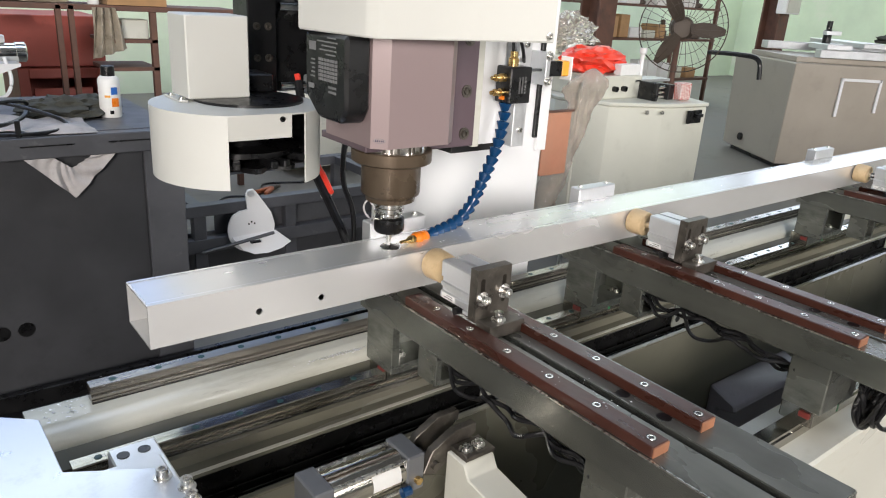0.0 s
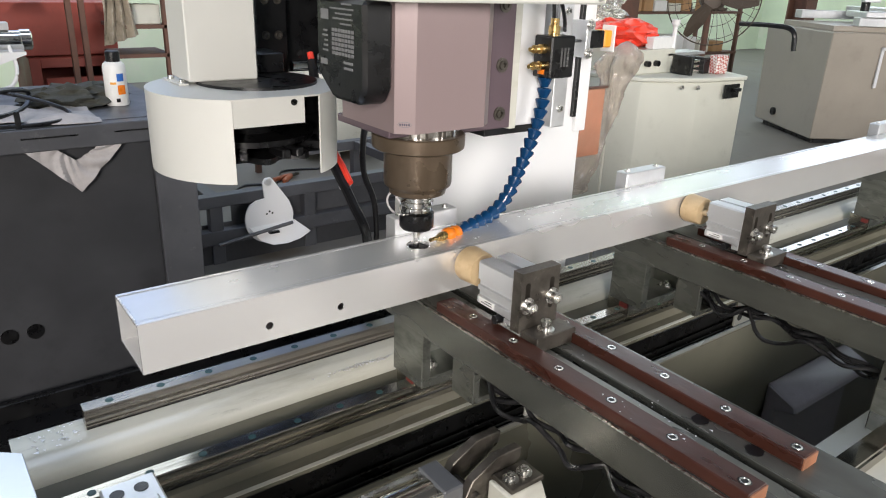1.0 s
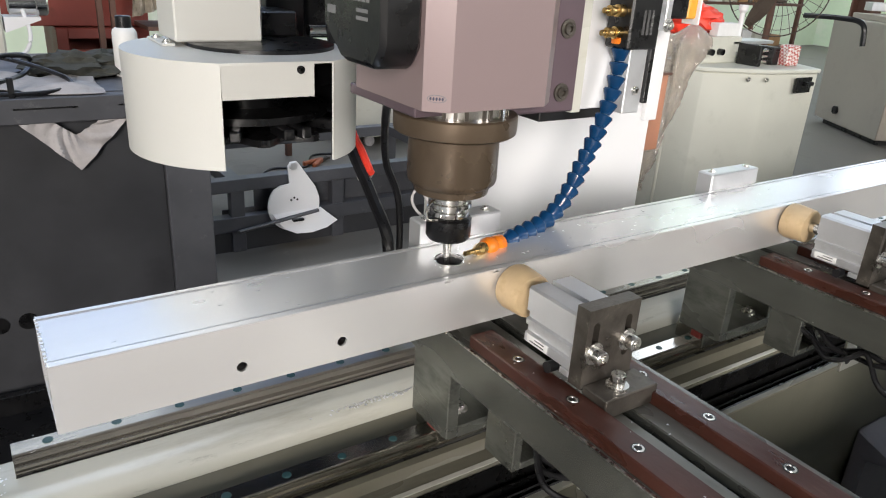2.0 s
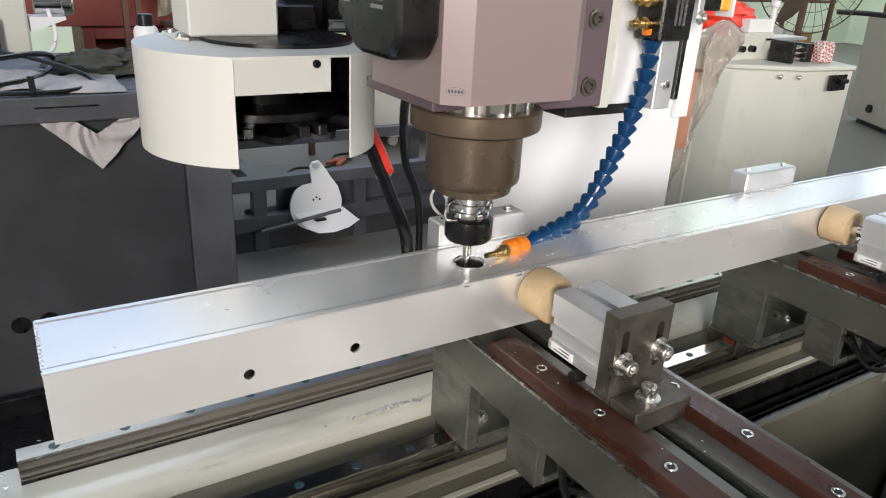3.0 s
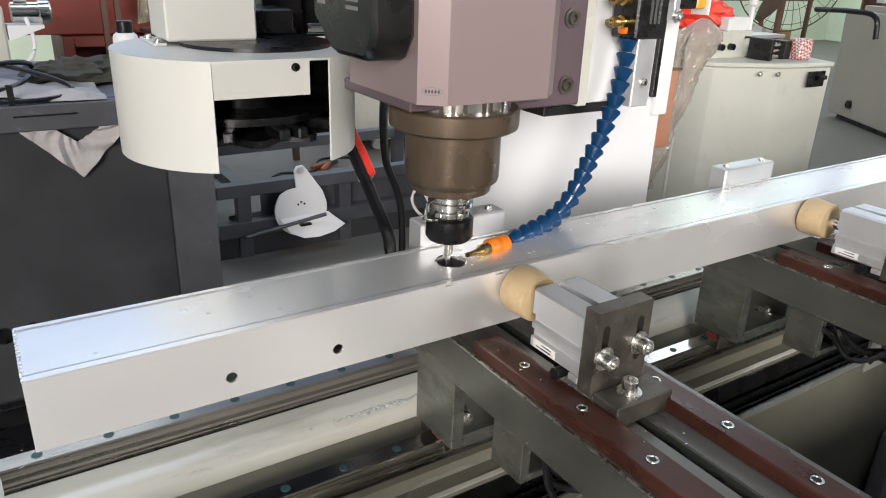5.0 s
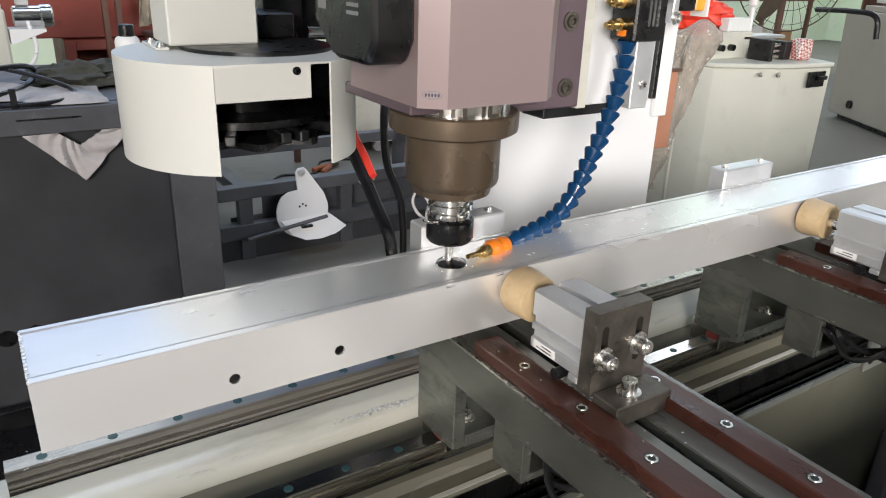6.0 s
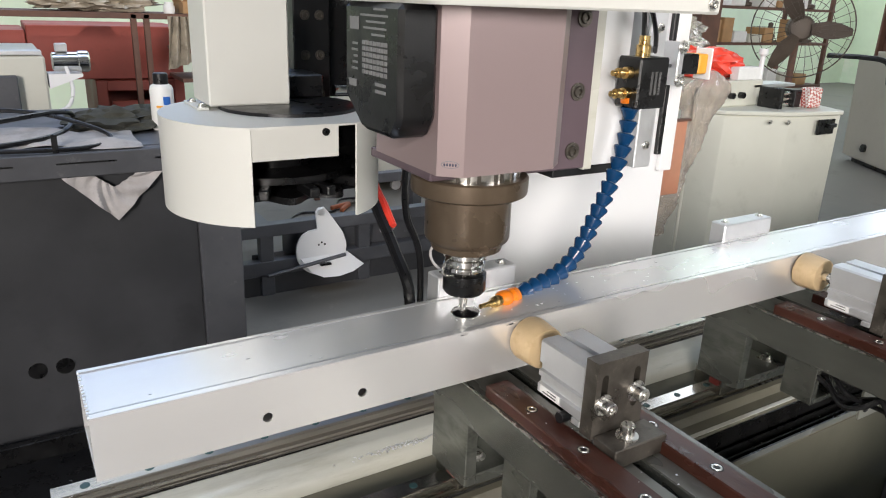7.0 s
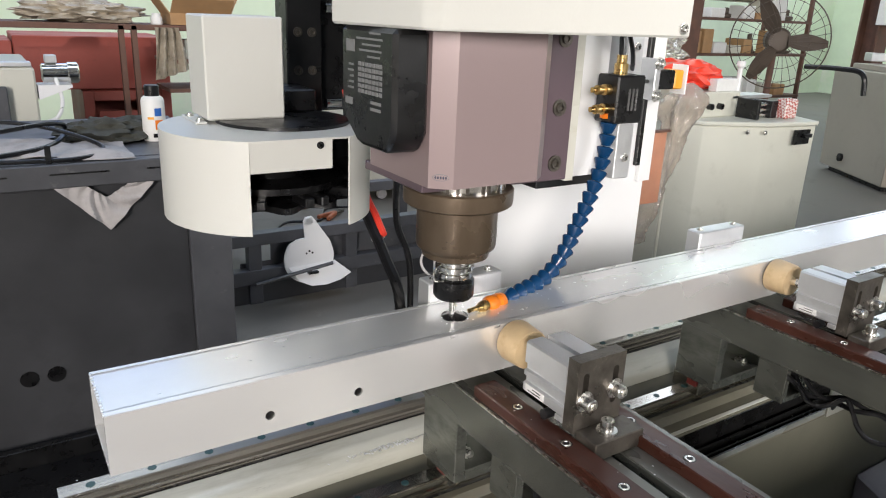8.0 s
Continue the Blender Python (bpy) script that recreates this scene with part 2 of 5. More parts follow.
def spline(pts, n):
    """Even steps along a smooth line through the points."""
    p = [Vector(q) for q in pts]
    p = [2 * p[0] - p[1]] + p + [2 * p[-1] - p[-2]]
    fine = []
    for i in range(1, len(p) - 2):
        for k in range(24):
            t = k / 24
            fine.append(0.5 * ((2 * p[i]) + (p[i + 1] - p[i - 1]) * t + (2 * p[i - 1] - 5 * p[i] + 4 * p[i + 1] - p[i + 2]) * t * t + (3 * p[i] - p[i - 1] - 3 * p[i + 1] + p[i + 2]) * t ** 3))
    fine.append(p[-2])
    cum = [0]
    for a, c in zip(fine, fine[1:]):
        cum.append(cum[-1] + (c - a).length)
    out, j = [], 0
    for k in range(n):
        s = cum[-1] * k / (n - 1)
        while j < len(cum) - 2 and cum[j + 1] < s:
            j += 1
        d = cum[j + 1] - cum[j] or 1
        out.append(fine[j].lerp(fine[j + 1], (s - cum[j]) / d))
    return out


def cable(pts, r, n=40, seg=8, bm=None):
    out = bm if bm is not None else bmesh.new()
    line = spline(pts, n)
    rings = []
    up = Vector((0.31, 0.2, 0.93)).normalized()
    for i, c in enumerate(line):
        d = (line[min(i + 1, n - 1)] - line[max(i - 1, 0)]).normalized()
        u = d.cross(up).normalized()
        v = u.cross(d)
        rings.append([out.verts.new(c + r * (math.cos(2 * math.pi * k / seg) * u + math.sin(2 * math.pi * k / seg) * v)) for k in range(seg)])
    for a, c in zip(rings, rings[1:]):
        for k in range(seg):
            out.faces.new((a[k], c[k], c[(k + 1) % seg], a[(k + 1) % seg]))
    out.faces.new(rings[0]), out.faces.new(rings[-1][::-1])
    return out


def crumpled(cx, cy, cz, rx, ry, rz, amp, freq, seed, sub=4, flat=None):
    """A crumpled closed skin."""
    b = bmesh.new()
    bmesh.ops.create_icosphere(b, subdivisions=sub, radius=1)
    off = Vector((seed * 3.1, seed * 7.7, seed * 1.3))
    for v in b.verts:
        d = v.co.normalized()
        k = 1 + amp * (noise.noise(d * freq + off) + 0.6 * abs(noise.noise(d * freq * 2.3 + off)) + 0.35 * noise.noise(d * freq * 5.1 + off))
        v.co = Vector((cx + d.x * rx * k, cy + d.y * ry * k, cz + d.z * rz * k))
        if flat is not None:
            v.co.z = max(v.co.z, flat)
    return b


def sheet(f, nu, nv, thick=0.002):
    """A thin skin over a grid: f(u, v) gives the place, u and v from 0 to 1."""
    b = bmesh.new()
    g = [[b.verts.new(f(i / nu, j / nv)) for j in range(nv + 1)] for i in range(nu + 1)]
    for i in range(nu):
        for j in range(nv):
            b.faces.new((g[i][j], g[i + 1][j], g[i + 1][j + 1], g[i][j + 1]))
    bmesh.ops.recalc_face_normals(b, faces=b.faces)
    bmesh.ops.solidify(b, geom=list(b.faces), thickness=thick)
    return b


def hex_socket(r=0.006, h=0.007):
    """A cap screw with its hexagon hole and washer."""
    b = bmesh.new()
    lathe([(r * 1.55, 0), (r * 1.55, 0.0016), (r * 1.05, 0.0018)], (0, 0, 0), "z", 20, b)
    lathe([(r, 0.0018), (r, h - 0.0008), (r * 0.9, h), (r * 0.55, h), (r * 0.5, h - 0.003), (0.0002, h - 0.003)], (0, 0, 0), "z", 20, b)
    return b


CAP = finish("cap_screw", hex_socket(), M_BOLT)
CAP_BIG = finish("cap_screw", hex_socket(0.0062, 0.0115), M_BOLT)
CAP_SMALL = finish("cap_screw", hex_socket(0.0035, 0.004), M_BOLT)

M_CHIP = mat("bright_swarf", (0.9, 0.9, 0.9), 0.3, 0.3, 0.05, 60, 0.0)
M_SEAL = mat("dark_red_rubber", (0.16, 0.025, 0.02), 0.45, 0, 0.1, 60, 0.03, 300)
M_GROOVE = mat("dark_seam", (0.3, 0.31, 0.33), 0.5, 0.3, 0.2, 40, 0.0)

M_DULL = mat("dull_mauve_grey_paint", (0.19, 0.175, 0.19), 0.4, 0, 0.25, 6, 0.08, 120, (0.1, 0.092, 0.098), 0.5, 12)
M_BARETOP = mat("bare_machined_steel", (0.21, 0.207, 0.183), 0.3, 0.6, 0.35, 10, 0.08, 220, (0.085, 0.082, 0.07), 0.7, 13, (1, 0.4, 1), 0.12, scuff=(0.42, 0.41, 0.38), scuffs=0.3, cscale=40)
TINY = finish("cap_screw", hex_socket(0.002, 0.003), M_BOLT)

M_BRIGHT = mat("bright_sheet_steel", (0.62, 0.65, 0.7), 0.33, 0.85, 0.05, 3, 0.04, 200, (0.4, 0.42, 0.46), 0.4, 25)
M_GREYCAP = mat("grey_cast_cap", (0.15, 0.155, 0.165), 0.4, 0.2, 0.08, 20, 0.06, 250)
M_DIRTYSTEEL = mat("oily_dirty_steel", (0.3, 0.28, 0.25), 0.24, 0.9, 0.4, 14, 0.08, 250, (0.035, 0.03, 0.024), 0.85, 16, (0.12, 1, 1), 0.08, scuff=(0.6, 0.58, 0.53), scuffs=0.4, cscale=30)
M_PLUG = mat("teal_plug", (0.015, 0.06, 0.062), 0.45, 0, 0.1, 60, 0.02, 300)
M_PRINT = mat("pale_print", (0.2, 0.2, 0.2), 0.6, 0, 0.05, 40, 0.0)
M_BLUEPRINT = mat("blue_print", (0.03, 0.14, 0.5), 0.4, 0, 0.05, 40, 0.0)


def checked():
    m = mat("checked_paper", (0.7, 0.62, 0.58), 0.6)
    t = m.node_tree
    tc, ch = t.nodes.new("ShaderNodeTexCoord"), t.nodes.new("ShaderNodeTexChecker")
    mp = t.nodes.new("ShaderNodeMapping")
    mp.inputs["Rotation"].default_value = (0.6, 0.7, 0.5)
    ch.inputs["Scale"].default_value = 110
    ch.inputs["Color1"].default_value, ch.inputs["Color2"].default_value = (0.75, 0.7, 0.66, 1), (0.45, 0.1, 0.08, 1)
    t.links.new(tc.outputs["Object"], mp.inputs["Vector"])
    t.links.new(mp.outputs[0], ch.inputs["Vector"])
    t.links.new(ch.outputs["Color"], t.nodes["Principled BSDF"].inputs["Base Color"])
    return m


M_CHECK = checked()
M_CLAMP = mat("faded_orange_plastic", (0.4, 0.12, 0.05), 0.5, 0, 0.15, 30, 0.05, 200)


def can_patch(cx, cy, r, a0, a1, z0, z1):
    def f(u, v):
        a = radians(a0 + (a1 - a0) * u)
        return Vector((cx + r * math.cos(a), cy + r * math.sin(a), z0 + (z1 - z0) * v))
    return sheet(f, 10, 1, 0.0004)


def drum_label(x, y, z, r):
    def f(u, v):
        a = radians(-45 - 55 * v)
        return Vector((x + 0.04 * u, y + r * math.sin(a), z + r * math.cos(a)))
    return sheet(f, 2, 12, 0.0004)

HOSE = [(0.810, 0.966, 1.174), (0.810, 0.965, 1.144), (0.801, 0.963, 1.107), (0.784, 0.960, 1.071), (0.766, 0.956, 1.044), (0.747, 0.951, 1.018), (0.728, 0.947, 1.001), (0.707, 0.943, 0.991), (0.677, 0.937, 0.986), (0.652, 0.931, 0.984), (0.622, 0.922, 0.985), (0.593, 0.912, 0.989)]


# ---- hall ----
solo("floor", box(-5.5, 12.5, -5.0, 8.0, FLOOR - 0.12, FLOOR), M_FLOOR, "worn grey concrete workshop floor", "floor", "structure")
north = box(-5.5, 12.5, 7.6, 7.8, FLOOR, 2.2)
box(-5.5, 12.5, 7.6, 7.8, 5.0, 5.6, bm=north)
box(-5.5, -3.4, 7.6, 7.8, 2.2, 5.0, bm=north)
box(4.8, 12.5, 7.6, 7.8, 2.2, 5.0, bm=north)
solo("wall_north", north, M_GREEN, "pale green painted workshop wall with a high window band", "wall", "structure")
mull = bmesh.new()
for k in range(9):
    mx = -3.4 + k * 1.0175
    box(mx, mx + 0.06, 7.68, 7.74, 2.2, 5.0, bm=mull)
solo("window_1", mull, M_FRAME, "dark steel mullions of the high window band", "window", "structure")
solo("wall_west", box(-5.7, -5.5, -5.0, 8.0, FLOOR, 5.6), M_WALL, "plain limewashed workshop wall", "wall", "structure")
east = box(12.5, 12.7, -5.0, 8.0, FLOOR, 2.7)
box(12.5, 12.7, -5.0, 8.0, 5.0, 5.6, bm=east)
box(12.5, 12.7, -5.0, -0.2, 2.7, 5.0, bm=east)
box(12.5, 12.7, 7.75, 8.0, 2.7, 5.0, bm=east)
solo("wall_east", east, M_GREEN, "pale green workshop wall with a high window opening", "wall", "structure")
south = box(-5.5, 1.1, -5.2, -5.0, 4.2, 5.6)
box(-5.5, -5.0, -5.2, -5.0, FLOOR, 4.2, bm=south)
box(-2.8, 1.1, -5.2, -5.0, FLOOR, 4.2, bm=south)
# Opening added for the fill lamp, out of view.
box(1.1, 6.4, -5.2, -5.0, FLOOR, 2.0, bm=south)
box(1.1, 6.4, -5.2, -5.0, 4.0, 5.6, bm=south)
box(6.4, 12.5, -5.2, -5.0, FLOOR, 5.6, bm=south)
solo("wall_south", south, M_WALL, "workshop wall with an open doorway and an added fill opening", "wall", "structure")
roof = box(-5.5, 12.5, -5.0, 0.5, 5.6, 5.75)
# Roof gap left for the added overhead fill.
box(-5.5, -1.5, 0.5, 2.1, 5.6, 5.75, bm=roof)
box(2.3, 12.5, 0.5, 2.1, 5.6, 5.75, bm=roof)
box(-5.5, 12.5, 2.1, 4.95, 5.6, 5.75, bm=roof)
box(-5.5, 12.5, 7.45, 8.0, 5.6, 5.75, bm=roof)
box(-5.5, -1.4, 4.95, 7.45, 5.6, 5.75, bm=roof)
box(11.0, 12.5, 4.95, 7.45, 5.6, 5.75, bm=roof)
solo("ceiling", roof, M_ROOF, "grey sheet roof with open skylight strips", "ceiling", "structure")
for px, py in ((5.0, 4.4), (8.3, 4.6)):
    post = box(px, px + 0.22, py, py + 0.02, FLOOR, 5.6)
    box(px, px + 0.22, py + 0.2, py + 0.22, FLOOR, 5.6, bm=post)
    box(px + 0.1, px + 0.12, py + 0.02, py + 0.2, FLOOR, 5.6, bm=post)
    solo("steel_column", post, M_RUST, "brown steel roof column standing on the floor", "column", "structure")


# ---- machine beds ----
XE = 4.2
bed = thing("machine_bed", "cream painted steel machine bed with two ground guide rails", "machine bed", (2.0, 1.0, FLOOR))
# Base and side take the dark olive that carries the bed's shade.
part("bed_base", prism([(1.080, FLOOR), (1.080, 0.5999), (0.872, 0.5999), (0.872, FLOOR)], 0.132, XE - 0.002, "yz"), M_OLIVE, bed, "bed base in dark olive that holds its shade")
part("bed_skirt", box(0.132, XE - 0.002, 0.8655, 0.8705, 0.47, 0.6965, 0), M_OLIVE, bed, "bed side in dark olive that holds its shade")
part("rail_ledge", prism([(1.084, 0.60), (1.084, 0.776), (1.082, 0.778), (1.036, 0.778), (1.031, 0.7765), (1.014, 0.768), (1.011, 0.764), (1.009, 0.752), (1.009, 0.60)], 0.13, XE, "yz"), M_LEDGE, bed, "pale painted rail ledge")
# Groove strip and step are coloured dark for shade and dark reflections.
part("groove_shade", prism([(1.0085, 0.753), (0.9865, 0.738), (0.9865, 0.7275), (1.0085, 0.7275)], 0.14, XE - 0.01, "yz"), M_BED, bed, "dark strip standing in for shade in the groove")
part("rail_step", prism([(1.0085, 0.601), (1.0085, 0.727), (0.985, 0.727), (0.985, 0.735), (0.94, 0.735), (0.937, 0.722), (0.914, 0.722), (0.911, 0.719), (0.910, 0.601)], 0.132, XE - 0.001, "yz"), M_BED, bed, "rail step in olive grey holding shade and dark reflection")


def guide_rail(y, z, x0, x1, holes, steel, top=0.024):
    w = 0.0105
    side = [(w, 0), (w, 0.004), (w - 0.002, 0.0048), (w - 0.002, 0.0062), (w, 0.007), (w, 0.0095), (w - 0.0035, 0.0118), (w - 0.0035, 0.0132), (w, 0.0152), (w, top - 0.0032), (w - 0.0008, top - 0.003), (w - 0.0008, top - 0.0022), (w, top - 0.002), (w, top - 0.001), (w - 0.001, top)]
    rail = part("guide_rail", prism([(y - u, z + v) for u, v in side] + [(y + u, z + v) for u, v in reversed(side)], x0, x1, "yz"), steel, bed, "ground steel guide rail")
    # Thin black strip paints the shadow line under the rail's front.
    part("shadow_gap", box(x0, x1, y - w - 0.0022, y - w - 0.0002, z + 0.0002, z + 0.0012), M_BELT, rail, "black strip standing in for shadow along the rail foot")
    plug = finish("rail_plug", lathe([(0.0048, 0), (0.0045, 0.0007)], (0, 0, 0), "z", 14), M_PLUG)
    for i in range(holes):
        piece("rail_plug", plug, (x0 + 0.03 + i * 0.06, y, z + top), rail)
    return rail


part("front_lip", box(0.134, XE - 0.002, 0.861, 0.8705, 0.697, 0.7005, 0.001), M_BED, bed, "glossy olive painted lip")
part("step_edge", box(0.14, XE - 0.01, 0.9125, 0.9195, 0.7222, 0.7232, 0.0004), M_LEDGE, bed, "pale narrow edge of the step")
part("black_riser", box(0.14, XE - 0.01, 0.9082, 0.9096, 0.602, 0.7195), M_BELT, bed, "black riser of the cable channel")
guide_rail(1.066, 0.778, 0.207, XE - 0.05, 40, M_DIRTYSTEEL)
guide_rail(0.962, 0.735, 0.16, XE - 0.05, 40, M_STEEL)
part("gear_rack", prism([(0.871, 0.602), (0.871, 0.6975), (0.875, 0.6975), (0.875, 0.686), (0.884, 0.686), (0.884, 0.693), (0.887, 0.693), (0.887, 0.682), (0.896, 0.682), (0.896, 0.696), (0.899, 0.696), (0.899, 0.688), (0.9072, 0.688), (0.9072, 0.602)], 0.2, XE - 0.02, "yz"), M_BELT, bed, "oily black rack and cable channel")

fbed = thing("front_bed", "ivory painted front rail bed with one guide rail", "machine bed", (2.0, 0.5, FLOOR))
part("bed_body", prism([(0.575, FLOOR), (0.575, 0.738), (0.47, 0.738), (0.466, 0.734), (0.466, 0.70), (0.472, 0.696), (0.472, FLOOR)], 0.62, XE, "yz"), M_CREAM, fbed)
part("guide_rail", prism([(0.512, 0.738), (0.512, 0.752), (0.515, 0.755), (0.512, 0.758), (0.512, 0.762), (0.535, 0.762), (0.535, 0.738)], 0.66, XE - 0.04, "yz"), M_STEEL, fbed, "ground steel guide rail")
solo("cross_member", prism([(0.838, FLOOR), (0.865, FLOOR), (0.865, 0.53), (0.80, 0.505), (0.795, 0.488), (0.838, 0.478)], 1.42, 1.74, "yz", 0.004), M_DULL, "dull mauve-grey bracket standing against the bed", "bracket")


# ---- clamp stations ----
RECESS = finish("screw_recess", lathe([(0.0058, 0), (0.0056, 0.0003)], (0, 0, 0), "z", 20), M_BLACK)
SUNK = finish("strip_screw", lathe([(0.0046, 0.0002), (0.0044, 0.0007), (0.0030, 0.0007), (0.0028, 0.0002)], (0, 0, 0), "z", 18), M_BOLT)


def clamp_station():
    x = 0.573
    st = thing("clamp_station", "grey steel clamping beam with brown strips and nylon clamp pad", "clamp", (x, 0.65, 0.783), "clamp stations along the bed")
    beam = part("beam", box(x, x + 0.052, 0.325, 0.985, 0.866, 0.910, 0.0012), M_RAWSTEEL, st)
    box_bm = box(x + 0.064, x + 0.128, 0.325, 0.985, 0.866, 0.910, 0.0012)
    part("beam", box_bm, M_RAWSTEEL, st)
    part("machined_top", box(x + 0.002, x + 0.0515, 0.3265, 0.9595, 0.9101, 0.9104), M_BARETOP, beam, "bare machined top of the beam")
    part("worn_edge", box(x - 0.0003, x + 0.0014, 0.326, 0.985, 0.9086, 0.9104), M_BOLT, beam, "bright worn edge")
    part("machined_top", box(x + 0.0645, x + 0.1275, 0.3265, 0.9595, 0.9101, 0.9104), M_BARETOP, st, "bare machined top of the beam")
    part("slot_floor", box(x + 0.05, x + 0.066, 0.33, 0.98, 0.867, 0.893, 0), M_BLACK, st, "dark slot between the beam halves")
    for sx, w in ((x + 0.003, 0.026), (x + 0.083, 0.024)):
        strip = part("slide_strip", box(sx, sx + w, 0.462, 0.875, 0.910, 0.9225, 0.0012), M_BROWN, st, "brown phenolic slide strip")
        part("strip_end", box(sx + 0.001, sx + w - 0.001, 0.4608, 0.462, 0.9105, 0.9218), M_WOODEND, strip, "pale cut end of the strip")
        for i in range(6):
            piece("screw_recess", RECESS, (sx + w / 2, 0.474 + 0.0692 * i, 0.9224), strip)
            piece("strip_screw", SUNK, (sx + w / 2, 0.474 + 0.0692 * i, 0.9224), strip)
    # rear foot: a piece of square tube
    y0, y1, z0, z1, x1 = 0.905, 0.973, 0.783, 0.866, x + 0.122
    foot = box(x + 0.006, x + 0.02, y0, y1, z0, z1, 0.001)
    box(x1 - 0.014, x1, y0, y1, z0, z1, 0.001, foot)
    box(x + 0.02, x1 - 0.014, y0, y1, z0, z0 + 0.014, 0, foot)
    box(x + 0.02, x1 - 0.014, y1 - 0.012, y1, z0 + 0.014, z1, 0, foot)
    foot = part("rear_foot", foot, M_RAWSTEEL, st)
    for dx in (0.038, 0.1):
        piece("foot_bolt", CAP, (x + dx, 0.93, z0 + 0.014), foot)
    hang = box(x + 0.012, x + 0.022, 0.808, 0.85, 0.81, 0.866, 0.0008)
    box(x + 0.022, x + 0.062, 0.808, 0.85, 0.81, 0.817, 0.0008, hang)
    box(x + 0.052, x + 0.062, 0.808, 0.85, 0.817, 0.866, 0.0008, hang)
    box(x + 0.022, x + 0.052, 0.84, 0.85, 0.817, 0.866, 0, hang)
    part("hanger", hang, M_RAWSTEEL, st)
    cbk = part("cable_bracket", box(x + 0.068, x + 0.112, 0.775, 0.7785, 0.792, 0.8655, 0.0006), M_GALV, st, "galvanised cable bracket with holes")
    for dx, z in ((0.08, 0.806), (0.1, 0.822)):
        part("bracket_hole", lathe([(0.006, 0), (0.006, 0.0006)], (x + dx, 0.7743, z), "y", 14), M_BLACK, cbk)
    for y_ in (0.555, 0.50):
        part("slot_hole", lathe([(0.008, 0), (0.008, 0.0006)], (x + 0.0755, y_, 0.9104), "z", 16), M_BLACK, st)
    part("front_foot", box(x + 0.012, x + 0.115, 0.488, 0.545, 0.788, 0.866, 0.0015), M_RAWSTEEL, st)
    for yc, zc in ((0.962, 0.759), (0.523, 0.764)):
        car = part("rail_carriage", box(x + 0.02, x + 0.1, yc - 0.024, yc + 0.024, zc - 0.006, 0.788 if yc < 0.6 else 0.783, 0.0015), M_STEEL, st)
        part("end_seal", box(x + 0.0165, x + 0.02, yc - 0.02, yc - 0.004, zc + 0.008, zc + 0.017, 0.001), M_SEAL, car, "red carriage end cap")
        part("end_seal", box(x + 0.1, x + 0.108, yc - 0.023, yc + 0.023, zc - 0.006, 0.781, 0.001), M_GREENCAP, car, "green carriage end cap")
    # rear stop
    stop = part("stop_block", box(x - 0.001, x + 0.096, 0.9605, 0.984, 0.910, 1.002, 0.0015), M_ALU, st, "bright milled aluminium stop block")
    for dx in (0.012, 0.083):
        piece("stop_screw", CAP_SMALL, (x + dx, 0.972, 1.001), stop)
    # angle bracket with slots
    bx0, bx1, yf, yb = x + 0.0265, x + 0.083, 0.755, 0.769
    br = part("angle_bracket", slotted(bx0, bx1, yf, yb, 0.9255, 0.996), M_BLACKSTEEL, st, "oxidised steel angle bracket with two slots")
    part("bracket_foot", box(bx0 + 0.003, bx1 + 0.0055, 0.728, yf, 0.9115, 0.929, 0.001), M_BLACKSTEEL, br)
    for dx, z in ((0.0095, 0.957), (0.0455, 0.961)):
        piece("clamp_bolt", CAP_BIG, (bx0 + dx, yf, z), br, (math.pi / 2, 0, 0))
    piece("base_bolt", CAP_BIG, (bx0 + 0.028, 0.7415, 0.929), br)
    # compact cylinder
    c0, c1 = bx0 - 0.001, bx0 + 0.048
    cyl = prism([(c0, 0.937), (c0 + 0.002, 0.935), (c1 - 0.002, 0.935), (c1, 0.937), (c1, 0.948), (c1 - 0.003, 0.949), (c1 - 0.003, 0.955), (c1, 0.956), (c1, 0.986), (c1 - 0.002, 0.988),
        (c0 + 0.026, 0.988), (c0 + 0.026, 0.984), (c0 + 0.019, 0.984), (c0 + 0.019, 0.988), (c0 + 0.002, 0.988), (c0, 0.986), (c0, 0.966), (c0 + 0.003, 0.965), (c0 + 0.003, 0.959), (c0, 0.958), (c0, 0.953),
        (c0 + 0.003, 0.952), (c0 + 0.003, 0.946), (c0, 0.945)], yb, 0.826, "xz")
    cyl = part("air_cylinder", cyl, M_ALU, st, "square aluminium compact air cylinder")
    part("label", box(c0 - 0.0006, c0, 0.796, 0.822, 0.9375, 0.945), M_PAPER, cyl, "small white label with unreadable print")
    lb = bmesh.new()
    for k in range(2):
        box(c0 - 0.0009, c0 - 0.0005, 0.80, 0.818 - 0.006 * k, 0.9392 + 0.003 * k, 0.9402 + 0.003 * k, bm=lb)
    part("print", lb, M_GLASS_DARK, cyl)
    part("air_fitting", lathe([(0.005, 0), (0.005, 0.01), (0.004, 0.011)], (c0 - 0.004, 0.79, 0.929), "x", 12), M_RUBBER, cyl)
    rc = (c0 + 0.0255, 0.0, 0.962)
    part("piston_rod", lathe([(0.0065, 0), (0.0065, 0.026)], (rc[0], 0.824, rc[2]), "y", 18), M_CHROME, cyl)
    part("roller", lathe([(0.009, 0.0), (0.0198, 0.0005), (0.0208, 0.003), (0.0222, 0.026), (0.0212, 0.0295)], (rc[0], 0.8475, rc[2]), "y", 40), M_ROLLER, st, "ivory nylon pressure pad")
    part("end_plate", box(c0 + 0.0005, c1 - 0.0005, yb + 0.0005, yb + 0.011, 0.929, 0.9345, 0.0005), M_ALU, cyl)
    return st


